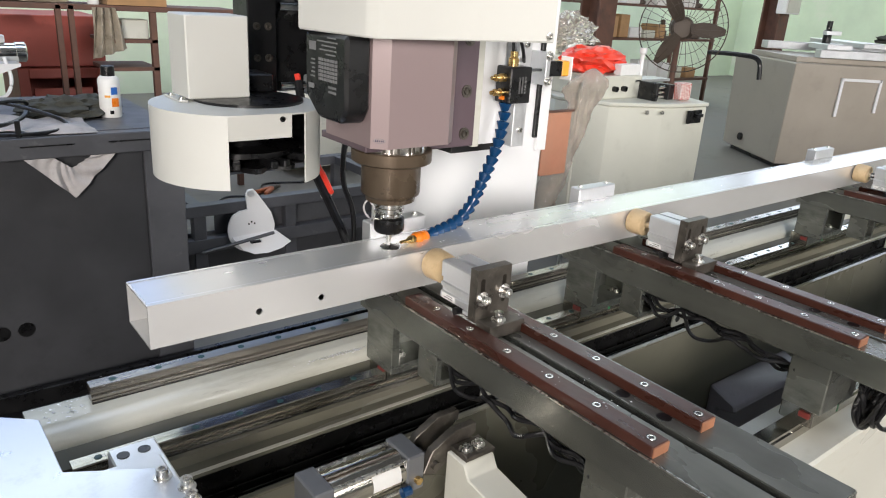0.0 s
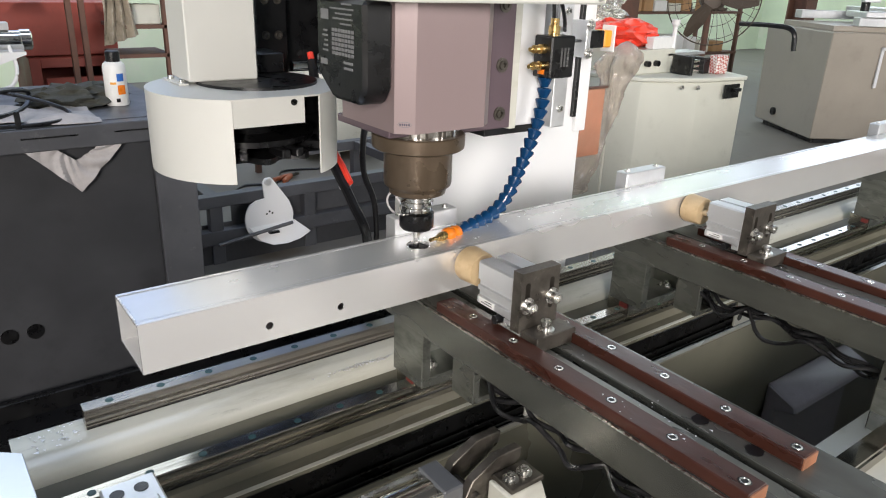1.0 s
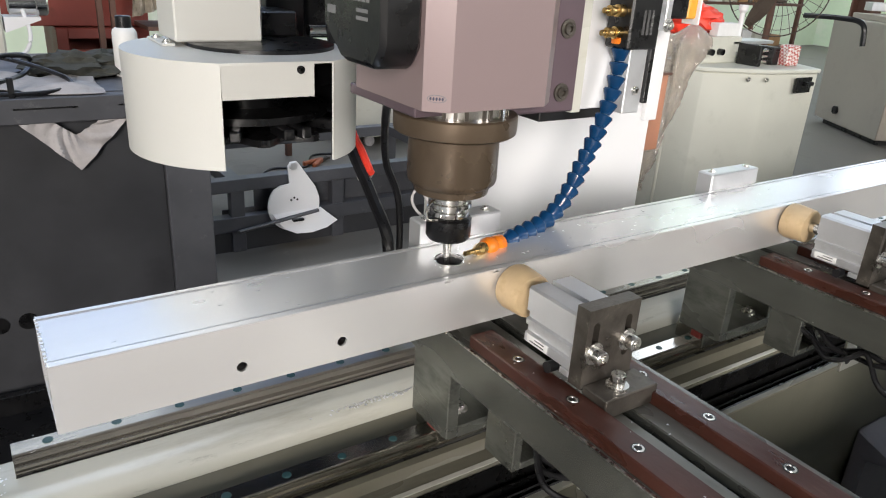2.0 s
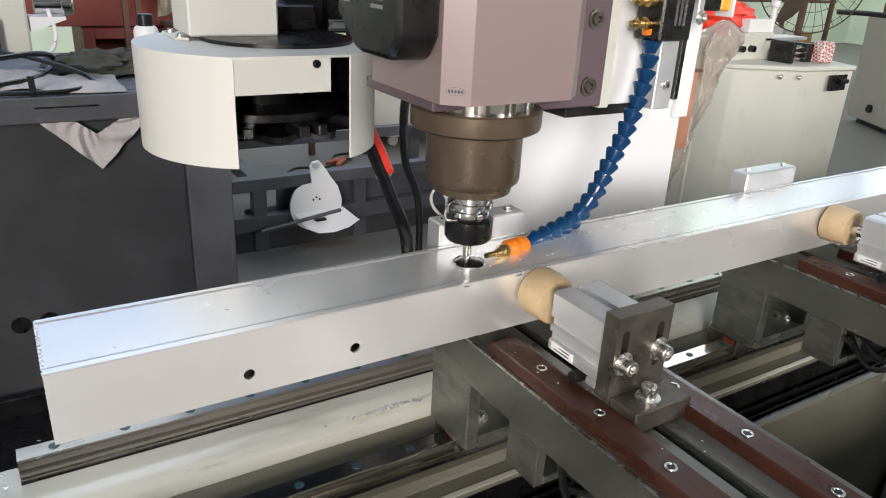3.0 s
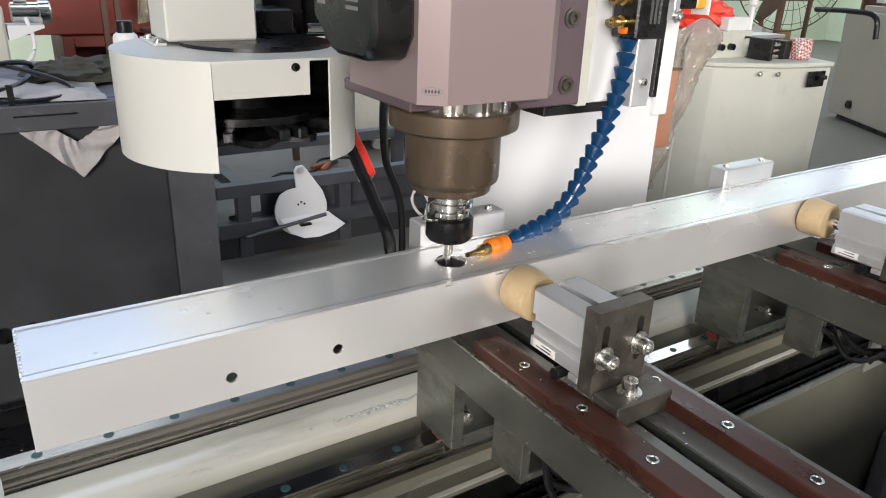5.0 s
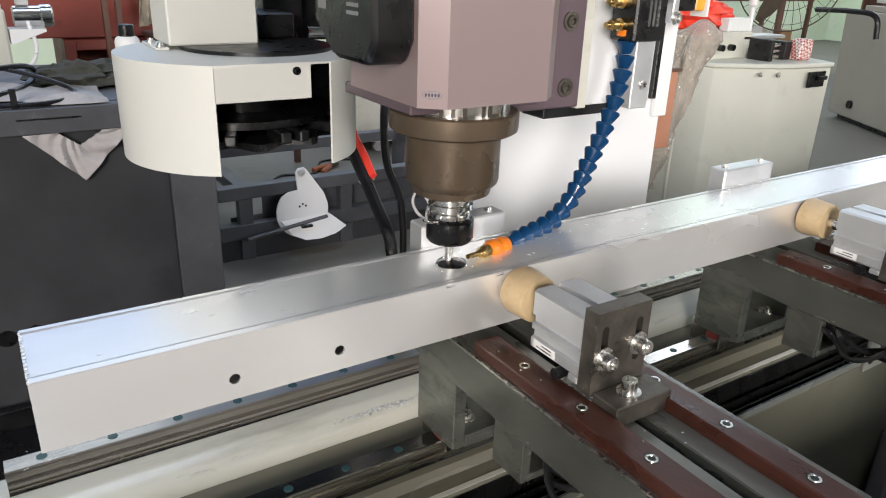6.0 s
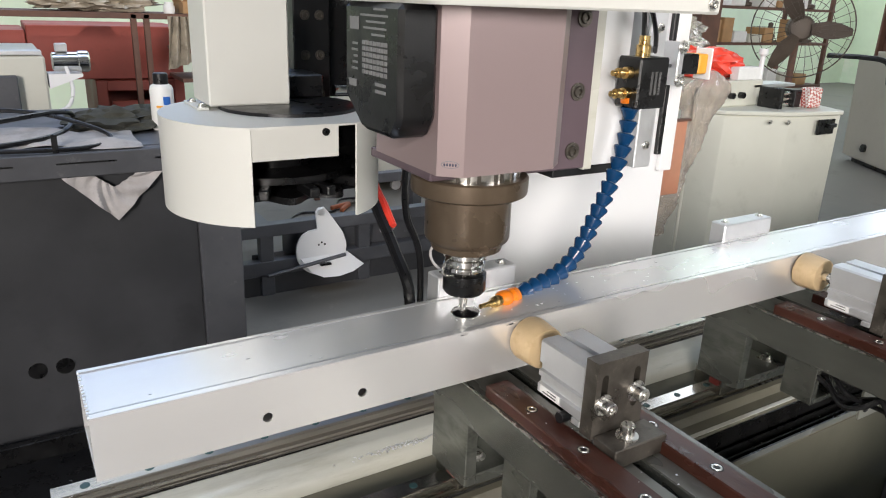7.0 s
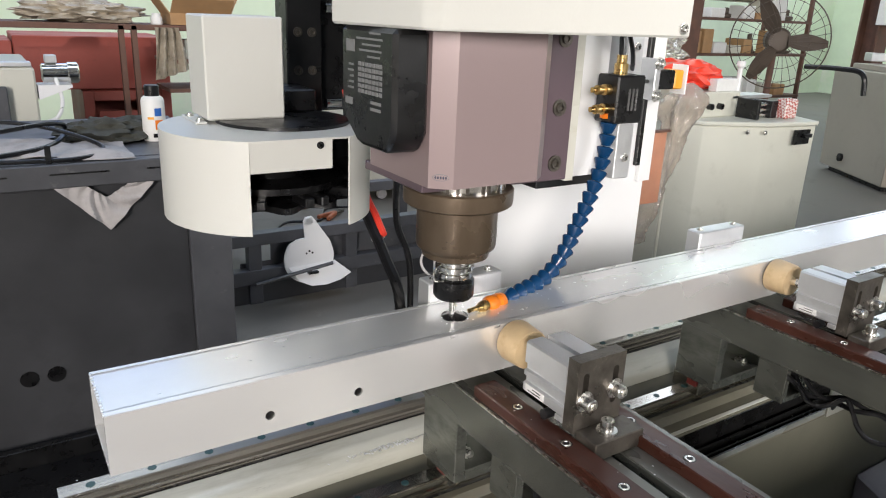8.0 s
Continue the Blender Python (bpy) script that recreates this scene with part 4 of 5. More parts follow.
part("gripper_ring", lathe([(0.07, 1.058), (0.098, 1.058), (0.098, 1.066), (0.07, 1.068)], (CX, CY, 0), "z", 40), M_BLACK, mag)
for a in (-100, -62, -140):
    ca, sa = math.cos(radians(a)), math.sin(radians(a))
    for s in (-1, 1):
        p0 = (CX + 0.085 * ca - s * 0.022 * sa, CY + 0.085 * sa + s * 0.022 * ca)
        fork = part("fork_prong", box(-0.008, 0.035, -0.006, 0.006, 1.046, 1.058, 0.0015, turn=Matrix.Translation((p0[0], p0[1], 0)) @ Matrix.Rotation(radians(a + 12 * s), 4, "Z")), M_BLACK, mag, "black gripper prong")
        piece("fork_screw", TINY, (CX + 0.09 * ca - s * 0.022 * sa, CY + 0.09 * sa + s * 0.022 * ca, 1.058), fork)
piece("cap_bolt", CAP_DARK_SMALL, (0.529, CH, 1.121), mag, (math.pi / 2, 0, 0))
part("carrier_arm", box(0.535, 0.60, 1.33, 1.42, 1.1345, 1.165, 0.002), M_BLACK, mag)

# red and black cables beside the column
cab = thing("spindle_cables", "red and black cables hanging behind the tube", "cable", (0.65, 1.12, 0.9))
part("red_cable", cable([(0.66, 1.36, 1.16), (0.66, 1.30, 1.03), (0.657, 1.25, 0.992), (0.655, 1.222, 0.972)], 0.0055, 40), M_REDC, cab)
part("black_cable", cable([(0.655, 1.345, 1.15), (0.65, 1.29, 1.02), (0.645, 1.2, 0.95), (0.64, 1.145, 0.905), (0.64, 1.145, 0.8)], 0.0078, 40), M_RUBBER, cab)
part("black_loop", cable([(0.55, 0.975, 1.125), (0.575, 1.04, 1.10), (0.62, 1.12, 1.02), (0.655, 1.145, 0.95), (0.66, 1.15, 0.82)], 0.0045, 40), M_RUBBER, cab)
for q in (0.97, 1.01):
    part("cable_tie", lathe([(0.0105, 0), (0.0105, 0.004)], (0.651, 1.20 + (q - 0.95) * 1.5, q - 0.005), (0.02, 0.75, 0.66), 14), M_CLOTH, cab)
part("grey_tube", cable([(0.578, 0.992, 1.10), (0.585, 1.005, 1.05), (0.597, 1.0, 1.02), (0.603, 0.992, 1.0), (0.606, 0.988, 0.95)], 0.0015, 30), M_CLOTH, cab)
part("grey_tube", cable([(0.606, 0.99, 0.985), (0.588, 0.998, 1.003), (0.585, 1.0, 1.018), (0.597, 1.0, 1.03)], 0.0015, 24), M_CLOTH, cab)

# ---- foreground: cylinder, plate, clevis ----
plate = thing("side_plate", "bright sheet steel plate bolted over a rail carriage", "plate", (0.1, 0.85, 0.80))
part("plate", prism([(-0.35, 1.03), (0.10, 1.02), (0.137, 0.99), (0.139, 0.872), (0.228, 0.824), (0.243, 0.756), (0.243, 0.45), (-0.35, 0.45)], 0.811, 0.815, "xy", 0.0006), M_BRIGHT, plate)
part("carriage", box(0.19, 0.243, 0.80, 0.908, 0.742, 0.8005, 0.002), M_ALU, plate)
part("spacer", box(0.0, 0.235, 0.70, 0.86, 0.742, 0.8108, 0.002), M_ALU, plate)
for x_, y_ in ((0.222, 0.808), (0.238, 0.779), (0.235, 0.755)):
    piece("bolt", CAP_BIG, (x_, y_, 0.815), plate)
for x_ in (0.203, 0.226):
    part("bore", lathe([(0.007, 0), (0.007, 0.0008)], (x_, 0.889, 0.8006), "z", 20), M_BLACK, plate)

acyl = thing("tie_rod_cylinder", "large tie-rod air cylinder with grey end caps", "air cylinder", (0.44, 0.755, 0.70))
for x0 in (0.361, 0.488):
    part("end_cap", box(x0, x0 + 0.026, 0.73, 0.782, 0.728, 0.78, 0.002), M_GREYCAP, acyl, "grey cast end cap")
part("barrel", lathe([(0.0245, 0), (0.0245, 0.101)], (0.387, 0.756, 0.754), "x", 40), M_STEEL, acyl, "polished cylinder barrel")
for dy in (-0.02, 0.02):
    for dz in (-0.02, 0.02):
        part("tie_rod", rod((0.387, 0.756 + dy * 1.05, 0.754 + dz * 1.05), (0.488, 0.756 + dy * 1.05, 0.754 + dz * 1.05), 0.003, 10), M_BOLT, acyl)
part("label", drum_label(0.44, 0.756, 0.754, 0.0248), M_PAPER, acyl, "white label with unreadable print")
part("fitting", lathe([(0.005, 0), (0.005, 0.014), (0.007, 0.015), (0.007, 0.024)], (0.503, 0.724, 0.745), "y", 14), M_BRASS, acyl)
part("push_collar", lathe([(0.0062, 0), (0.0062, 0.012)], (0.475, 0.722, 0.741), "x", 14), M_BLUE, acyl)
clv = thing("clevis_bracket", "cream painted clevis bracket with steel lugs", "bracket", (0.58, 0.72, FLOOR))
part("pedestal", prism([(0.46, FLOOR), (0.46, 0.715), (0.69, 0.748), (0.70, 0.765), (0.735, 0.765), (0.735, FLOOR)], 0.552, 0.602, "yz", 0.002), M_CREAM, clv)
for dy in (0.0, 0.036):
    part("lug", prism([(0.516, 0.742), (0.53, 0.772), (0.565, 0.79), (0.60, 0.79), (0.60, 0.776), (0.55, 0.745), (0.535, 0.735)], 0.735 + dy, 0.747 + dy, "xz", 0.001), M_BLACKSTEEL, clv)
part("pin", lathe([(0.006, 0), (0.006, 0.06)], (0.533, 0.728, 0.752), "y", 16), M_BLACKSTEEL, clv)
part("cap_plate", box(0.556, 0.604, 0.70, 0.734, 0.7655, 0.772, 0.001), M_BLACKSTEEL, clv)
for x_ in (0.568, 0.588):
    piece("bolt", CAP, (x_, 0.716, 0.772), clv)

# ---- cables under the beams ----
def cable_bunch(name, runs, label):
    t = thing(name, label, "cable", runs[0][len(runs[0]) // 2])
    for r in runs:
        part("cable", cable(r, 0.0031, 90), M_RUBBER, t)
    return t


for dx, k in ((0.0, 1), (0.438, 2)):
    runs = []
    rnd = random.Random(k)
    for j in range(5):
        ph, deep = rnd.uniform(-0.6, 0.6), rnd.uniform(0.016, 0.034)
        runs.append([(0.588 + dx + 0.007 * j + 0.006 * math.sin(1.3 * q + j), 0.81 - 0.0125 * q, 0.860 - deep * abs(math.sin(0.42 * q + ph)) * (0.55 + 0.45 * math.sin(0.21 * q + j)) - 0.0009 * q) for q in range(23)])
    cable_bunch("cable_bundle", runs, "drooping black cables tied under the beam")
coil = thing("cable_coil", "loose coil of black cable hanging at the beam foot", "cable", (1.12, 0.46, 0.70))
loop_rnd = random.Random(9)
for j in range(15):
    rr, tw, ti = loop_rnd.uniform(0.016, 0.042), loop_rnd.uniform(0, 6.28), loop_rnd.uniform(-0.5, 0.5)
    ox, oz = loop_rnd.uniform(-0.008, 0.008), loop_rnd.uniform(-0.01, 0.006)
    pts = [(1.12 + ox + rr * math.cos(a) * (1 + 0.12 * math.sin(3 * a + j)), 0.455 + 0.0022 * (j - 7) + rr * ti * math.sin(a + tw), 0.80 + oz + rr * math.sin(a)) for a in [2 * math.pi * q / 14 + j for q in range(15)]]
    part("cable", cable(pts, 0.0036, 44, 6), M_RUBBER, coil)

# ---- slate steel bench behind on the left ----
bench = thing("steel_bench", "dark grey steel bench frame with a closed front panel", "bench", (0.2, 2.4, FLOOR))
part("front_beam", box(-0.9, 0.69, 2.10, 2.14, 0.872, 0.925, 0.002), M_FRAME, bench)
for k in range(7):
    part("slot", box(-0.7 + k * 0.2, -0.58 + k * 0.2, 2.0985, 2.1005, 0.902, 0.9055), M_BLACK, bench)
part("bench_top", box(-0.9, 0.69, 2.14, 2.75, 0.915, 0.927, 0.001), M_FRAME, bench)
part("front_panel", box(-0.9, 0.587, 2.125, 2.14, FLOOR + 0.002, 0.871, 0.001), M_SLATE, bench, "dark slate front panel")
part("post", box(0.588, 0.69, 2.11, 2.18, FLOOR, 0.871, 0.002), M_FRAME, bench)
part("post", box(0.6, 0.67, 2.65, 2.72, FLOOR, 0.914, 0.002), M_FRAME, bench)
part("post", box(-0.9, -0.83, 2.65, 2.72, FLOOR, 0.914, 0.002), M_FRAME, bench)
part("post", box(-0.9, -0.83, 2.142, 2.21, FLOOR, 0.871, 0.002), M_FRAME, bench)
for x_ in (0.205, 0.262):
    part("panel_hole", lathe([(0.02, 0), (0.02, 0.002)], (x_, 2.1235, 0.418), "y", 24), M_BLACK, bench)

frame2 = thing("low_frame", "low dark grey welded steel frame standing on the floor", "steel frame", (1.4, 2.9, FLOOR))
for z0, z1 in ((0.43, 0.475), (0.28, 0.335)):
    part("rail", box(0.88, 2.1, 2.82, 2.87, z0, z1, 0.002), M_FRAME, frame2)
part("rail", box(0.88, 2.1, 3.4, 3.45, 0.43, 0.475, 0.002), M_FRAME, frame2)
part("lower_panel", box(0.86, 2.1, 2.835, 2.85, FLOOR, 0.279, 0.001), M_SLATE, frame2)
part("mid_panel", box(1.05, 2.1, 2.872, 2.878, 0.30, 0.43, 0.001), M_FRAME, frame2)
part("gusset", box(0.93, 1.05, 2.868, 2.873, 0.335, 0.352, 0.001), M_FRAME, frame2)
for x_ in (0.95, 1.34, 1.9):
    part("leg", box(x_, x_ + 0.05, 2.825, 2.865, FLOOR, 0.43, 0.002), M_FRAME, frame2)
for x_ in (0.95, 1.9):
    part("leg", box(x_, x_ + 0.05, 3.405, 3.445, FLOOR, 0.43, 0.002), M_FRAME, frame2)
    part("cross_rail", box(x_, x_ + 0.05, 2.87, 3.4, 0.43, 0.473, 0.002), M_FRAME, frame2)

# Black tray added in place of the deep shade on the floor.
pan = thing("shade_tray", "black tray added to darken the floor under the bench", "pan", (0.0, 1.7, FLOOR))
part("pan_floor", box(-1.4, 1.55, 1.24, 2.08, FLOOR + 0.001, FLOOR + 0.012, 0.001), M_BLACK, pan)
for x0, x1, y0, y1 in ((-1.4, 1.55, 1.24, 1.26), (-1.4, 1.55, 2.08, 2.10), (1.53, 1.55, 1.26, 2.08)):
    part("pan_rim", box(x0, x1, y0, y1, FLOOR + 0.001, FLOOR + 0.06, 0.002), M_BLACK, pan)


def sheet_cam():
    """A white sheet plate: round below, with a slim arm that rises to one side."""
    cx, cz, r = 1.175, 0.363, 0.1
    pts = [(cx + r * math.cos(radians(140 + 232 * k / 26)), cz + r * math.sin(radians(140 + 232 * k / 26))) for k in range(27)]
    pts += [(cx + 0.085, cz + 0.06), (cx + 0.024, cz + 0.15), (cx + 0.012, cz + 0.164), (cx - 0.012, cz + 0.162), (cx - 0.022, cz + 0.146), (cx - 0.016, cz + 0.082), (cx - 0.05, cz + 0.078)]
    t = thing("sheet_cam", "white sheet metal cam plate fixed to a low frame", "plate", (cx, 2.8, 0.28))
    part("plate", prism(pts, 2.795, 2.803, "xz"), M_PANEL, t)
    lip_ = prism([(cx - 0.088, cz - 0.024), (cx + 0.1, cz - 0.02), (cx + 0.158, cz - 0.078), (cx + 0.11, cz - 0.1), (cx + 0.05, cz - 0.11), (cx - 0.01, cz - 0.106), (cx - 0.055, cz - 0.082)], -0.002, 0.002, "xz")
    lip_.transform(Matrix.Translation((0, 2.79, cz - 0.02)) @ Matrix.Rotation(radians(-28), 4, "X") @ Matrix.Translation((0, 0, 0.02 - cz)))
    part("folded_lip", lip_, M_PANEL, t)
    part("slot", box(cx - 0.02, cx + 0.022, 2.755, 2.772, cz - 0.052, cz - 0.044, 0.001), M_BLACK, t)
    part("shaft", rod((cx - 0.22, 2.76, cz - 0.06), (cx + 0.08, 2.76, cz - 0.02), 0.007, 10), M_FRAME, t)
    part("pivot", lathe([(0.014, 0), (0.014, 0.008)], (cx - 0.002, 2.787, cz + 0.148), "y", 16), M_ALU, t)
    for k in range(3):
        part("hole", lathe([(0.004, 0), (0.004, 0.002)], (cx - 0.012 + 0.012 * k, 2.7935, cz + 0.02 + 0.008 * (k % 2)), "y", 10), M_BLACK, t)


sheet_cam()

# things on the bench
def hang_cloth(u, v):
    """A folded rag that hangs as a V, with its inner edge higher."""
    outer = Vector((0.305 + 0.107 * 2 * u, 0, 0.872 - 0.108 * 2 * u)) if u < 0.5 else Vector((0.412 + 0.105 * (2 * u - 1), 0, 0.764 + 0.108 * (2 * u - 1)))
    inner = Vector((0.37 + 0.04 * 2 * u, 0, 0.872 - 0.03 * 2 * u)) if u < 0.5 else Vector((0.41 + 0.05 * (2 * u - 1), 0, 0.842 + 0.03 * (2 * u - 1)))
    p = outer.lerp(inner, v)
    p.y = 2.106 - 0.005 * math.sin(u * 23 + v * 5) * (1 - v) - 0.003 * math.sin(v * 9 + u * 40)
    return p


solo("hanging_cloth", sheet(hang_cloth, 40, 10, 0.0015), M_CLOTH, "pale dirty rag hanging down over the bench front", "cloth")


def lying_cloth(u, v):
    x, y = -0.12 + 0.60 * u, 2.16 + 0.2 * v + 0.05 * math.sin(u * 5)
    return Vector((x, y, 0.929 + 0.020 * max(0, noise.noise(Vector((u * 5, v * 4, 2)))) + 0.024 * math.sin(math.pi * u) * math.sin(math.pi * v)))


solo("lying_cloth", sheet(lying_cloth, 40, 18, 0.0015), M_CLOTH, "crumpled pale cloth lying on the bench", "cloth")
bl = thing("bench_cables", "tangle of black cables lying on the bench", "cable", (0.2, 2.2, 0.927))
part("cable", cable([(-0.3, 2.25, 0.95), (-0.05, 2.17, 0.955), (0.15, 2.2, 0.975), (0.33, 2.3, 0.985), (0.36, 2.34, 0.96), (0.3, 2.2, 0.945), (0.1, 2.14, 0.935), (-0.2, 2.16, 0.932)], 0.006, 80), M_RUBBER, bl)
part("cable", cable([(-0.3, 2.3, 0.965), (0.1, 2.35, 0.985), (0.28, 2.3, 0.985), (0.42, 2.2, 0.945), (0.36, 2.12, 0.932), (0.1, 2.13, 0.934), (-0.3, 2.13, 0.934)], 0.005, 80), M_RUBBER, bl)
part("clip", box(0.297, 0.309, 2.112, 2.12, 0.925, 0.966, 0.001), M_RUBBER, bl)
solo("dark_rag", crumpled(0.47, 2.4, 0.94, 0.12, 0.1, 0.035, 0.45, 3.0, 2, 4, 0.928), M_DARKRAG, "crumpled dark oily rag on the bench", "rag")

can = thing("spray_can", "white spray can with black cap and coloured label", "can", (0.608, 2.33, 0.9275))
part("body", lathe([(0.027, 0.9275), (0.0285, 0.930), (0.0285, 1.028), (0.026, 1.036), (0.020, 1.041)], (0.568, 2.33, 0), "z", 32), M_PAPER, can)
part("cap", lathe([(0.018, 1.041), (0.018, 1.066), (0.016, 1.068)], (0.568, 2.33, 0), "z", 24), M_RUBBER, can, "black cap")
part("blue_patch", can_patch(0.568, 2.33, 0.029, -95, -60, 0.992, 1.012), M_BLUEPRINT, can)
part("orange_patch", can_patch(0.568, 2.33, 0.029, -95, -55, 0.958, 0.982), M_ORANGE, can)
part("yellow_patch", can_patch(0.568, 2.33, 0.029, -130, -100, 0.984, 0.99), M_AMBER, can)
part("round_mark", can_patch(0.568, 2.33, 0.029, -108, -88, 0.938, 0.948), M_BLACK, can)

# ---- far left: machine with motor, red cabinet, rack ----
lm = thing("cream_machine", "cream machine cabinet with a small silver motor on a shelf", "machine", (0.0, 3.2, FLOOR))
part("body", box(-0.7, 0.352, 3.0, 3.6, FLOOR, 1.055, 0.006), M_CREAM, lm)
part("dark_side", box(-0.75, 0.27, 2.965, 2.995, FLOOR, 1.00, 0.004), M_FRAME, lm)
part("top_rail", box(-0.7, 0.345, 3.0, 3.05, 1.058, 1.072, 0.002), M_ALU, lm)
part("motor_shelf", prism([(0.356, 1.0), (0.356, 0.955), (0.455, 0.992), (0.455, 1.0)], 3.0, 3.09, "xz"), M_PANEL, lm)
part("motor", lathe([(0.022, 0), (0.03, 0.004), (0.03, 0.075), (0.034, 0.078), (0.034, 0.105), (0.028, 0.11)], (0.372, 3.045, 1.035), "x", 28), M_CHROME, lm, "silver electric motor")
part("terminal_box", box(0.385, 0.42, 3.03, 3.06, 1.066, 1.092, 0.003), M_ALU, lm)
part("motor_lead", cable([(0.41, 3.02, 1.02), (0.42, 3.0, 0.95), (0.40, 2.99, 0.9), (0.352, 2.99, 0.88)], 0.006, 30), M_PANEL, lm)

rc = thing("red_cabinet", "red oxide painted steel cabinet with an open shelf", "cabinet", (0.85, 4.5, FLOOR))
part("upper_box", box(0.36, 1.06, 4.4, 4.9, 0.83, 1.085, 0.004), M_RED, rc)
lowb = box(0.63, 0.68, 4.36, 4.9, FLOOR, 0.825, 0.003)
box(1.0, 1.05, 4.36, 4.9, FLOOR, 0.825, 0.003, lowb)
box(0.68, 1.0, 4.36, 4.9, 0.775, 0.825, 0.003, lowb)
box(0.68, 1.0, 4.85, 4.9, FLOOR, 0.775, 0, lowb)
box(0.68, 1.0, 4.36, 4.85, 0.60, 0.62, 0, lowb)
part("lower_frame", lowb, M_RED, rc)
part("shelf_front", box(0.70, 0.98, 4.40, 4.42, 0.62, 0.72, 0.002), M_RED, rc)
part("door", box(0.08, 0.355, 4.42, 4.9, FLOOR, 1.06, 0.003), M_RED, rc)

rk = thing("brown_rack", "rusty brown angle iron rack carrying cartons and cans", "rack", (1.1, 4.1, FLOOR))
for x_ in (0.765, 0.82):
    part("upright", box(x_, x_ + 0.024, 4.0, 4.03, FLOOR, 1.155, 0.001), M_RUST, rk)
for x_ in (1.62,):
    part("upright", box(x_, x_ + 0.03, 4.0, 4.03, FLOOR, 1.155, 0.001), M_RUST, rk)
part("top_shelf", box(-0.1, 1.66, 4.0, 4.3, 1.135, 1.16, 0.002), M_RUST, rk)
for z in (0.985, 0.85):
    part("side_shelf", box(0.97, 1.22, 4.0, 4.3, z, z + 0.018, 0.001), M_RUST, rk)
part("upright", box(1.19, 1.22, 4.0, 4.03, FLOOR, 1.134, 0.001), M_RUST, rk)
solo("cement_pail", box(1.06, 1.19, 4.04, 4.14, 1.003, 1.095, 0.004), M_GREY, "grey cement-stained box on a shelf", "box")
carton = thing("carton", "open brown cardboard carton on the rack", "box", (1.14, 4.14, 1.16))
cb = box(1.0, 1.28, 4.02, 4.028, 1.162, 1.215)
box(1.0, 1.28, 4.22, 4.228, 1.162, 1.215, bm=cb)
box(1.0, 1.008, 4.028, 4.22, 1.162, 1.215, bm=cb)
box(1.272, 1.28, 4.028, 4.22, 1.162, 1.215, bm=cb)
box(1.008, 1.272, 4.028, 4.22, 1.162, 1.168, bm=cb)
part("carton_body", cb, M_CARD, carton)
part("flap", box(0.0, 0.28, -0.1, 0, 0, 0.004, turn=Matrix.Translation((1.0, 4.02, 1.215)) @ Matrix.Rotation(radians(-40), 4, "X")), M_CARD, carton)
part("flap", box(0.0, 0.004, 0, 0.2, 0, 0.11, turn=Matrix.Translation((1.28, 4.02, 1.213)) @ Matrix.Rotation(radians(25), 4, "Y")), M_CARD, carton)
part("flap", box(-0.004, 0.0, 0, 0.2, 0, 0.1, turn=Matrix.Translation((1.0, 4.02, 1.213)) @ Matrix.Rotation(radians(-35), 4, "Y")), M_CARD, carton)
solo("small_jar", lathe([(0.024, 1.16), (0.026, 1.165), (0.026, 1.19), (0.02, 1.2), (0.02, 1.21)], (0.945, 4.06, 0), "z", 20), M_PAPER, "small white jar on the rack", "jar")
solo("dusty_film_bag", crumpled(0.64, 4.15, 1.205, 0.24, 0.1, 0.05, 0.45, 3.5, 5, 4, 1.161), M_DUSTFILM, "dusty crumpled plastic film lying on the rack", "plastic bag")


def hung_film(u, v):
    return Vector((0.92 + 0.10 * u + 0.06 * v * (u - 0.2), 3.985 - 0.02 * math.sin(u * 20 + 4 * v), 1.15 - v * (0.24 - 0.05 * u)))


solo("hung_film", sheet(hung_film, 20, 16, 0.0015), M_DUSTFILM, "dusty plastic film hanging from the rack", "plastic sheet")

# odds and ends on the floor behind the low frame
fl = thing("floor_cable", "thin dark cable lying on the workshop floor", "cable", (1.6, 3.8, FLOOR))
part("cable", cable([(1.3, 3.6, FLOOR + 0.006), (1.45, 3.78, FLOOR + 0.006), (1.62, 3.75, FLOOR + 0.006), (1.75, 3.95, FLOOR + 0.006), (1.98, 3.9, FLOOR + 0.006)], 0.006, 50), M_RUBBER, fl)
jaw = thing("spring_clamp", "orange handled spring clamp dropped on the floor", "clamp", (1.74, 3.82, FLOOR))
for turn_ in (14, -14):
    grip = Matrix.Translation((1.74, 3.82, FLOOR + 0.016)) @ Matrix.Rotation(radians(35 + turn_), 4, "Z")
    part("handle", box(-0.13, 0.0, -0.011, 0.011, -0.012, 0.012, 0.005, turn=grip), M_CLAMP, jaw, "faded orange handle")
    part("jaw", box(0.0, 0.06, -0.008, 0.008, -0.008, 0.008, 0.003, turn=Matrix.Translation((1.74, 3.82, FLOOR + 0.016)) @ Matrix.Rotation(radians(35 - turn_), 4, "Z")), M_BLACKSTEEL, jaw)

# cream cabinet behind the magazine
cc = thing("wheeled_cabinet", "cream steel cabinet on small castors", "cabinet", (2.1, 4.0, FLOOR))
part("body", prism([(1.97, 4.08), (2.14, 4.0), (2.52, 4.04), (2.52, 4.58), (1.97, 4.58)], 0.26, 0.74, "xy", 0.004), M_CREAM, cc)
for x_, y_ in ((2.14, 4.05), (2.46, 4.08), (2.03, 4.53), (2.46, 4.53)):
    part("castor", lathe([(0.03, -0.012), (0.03, 0.012)], (x_, y_, FLOOR + 0.03), "y", 18), M_CLOTH, cc)

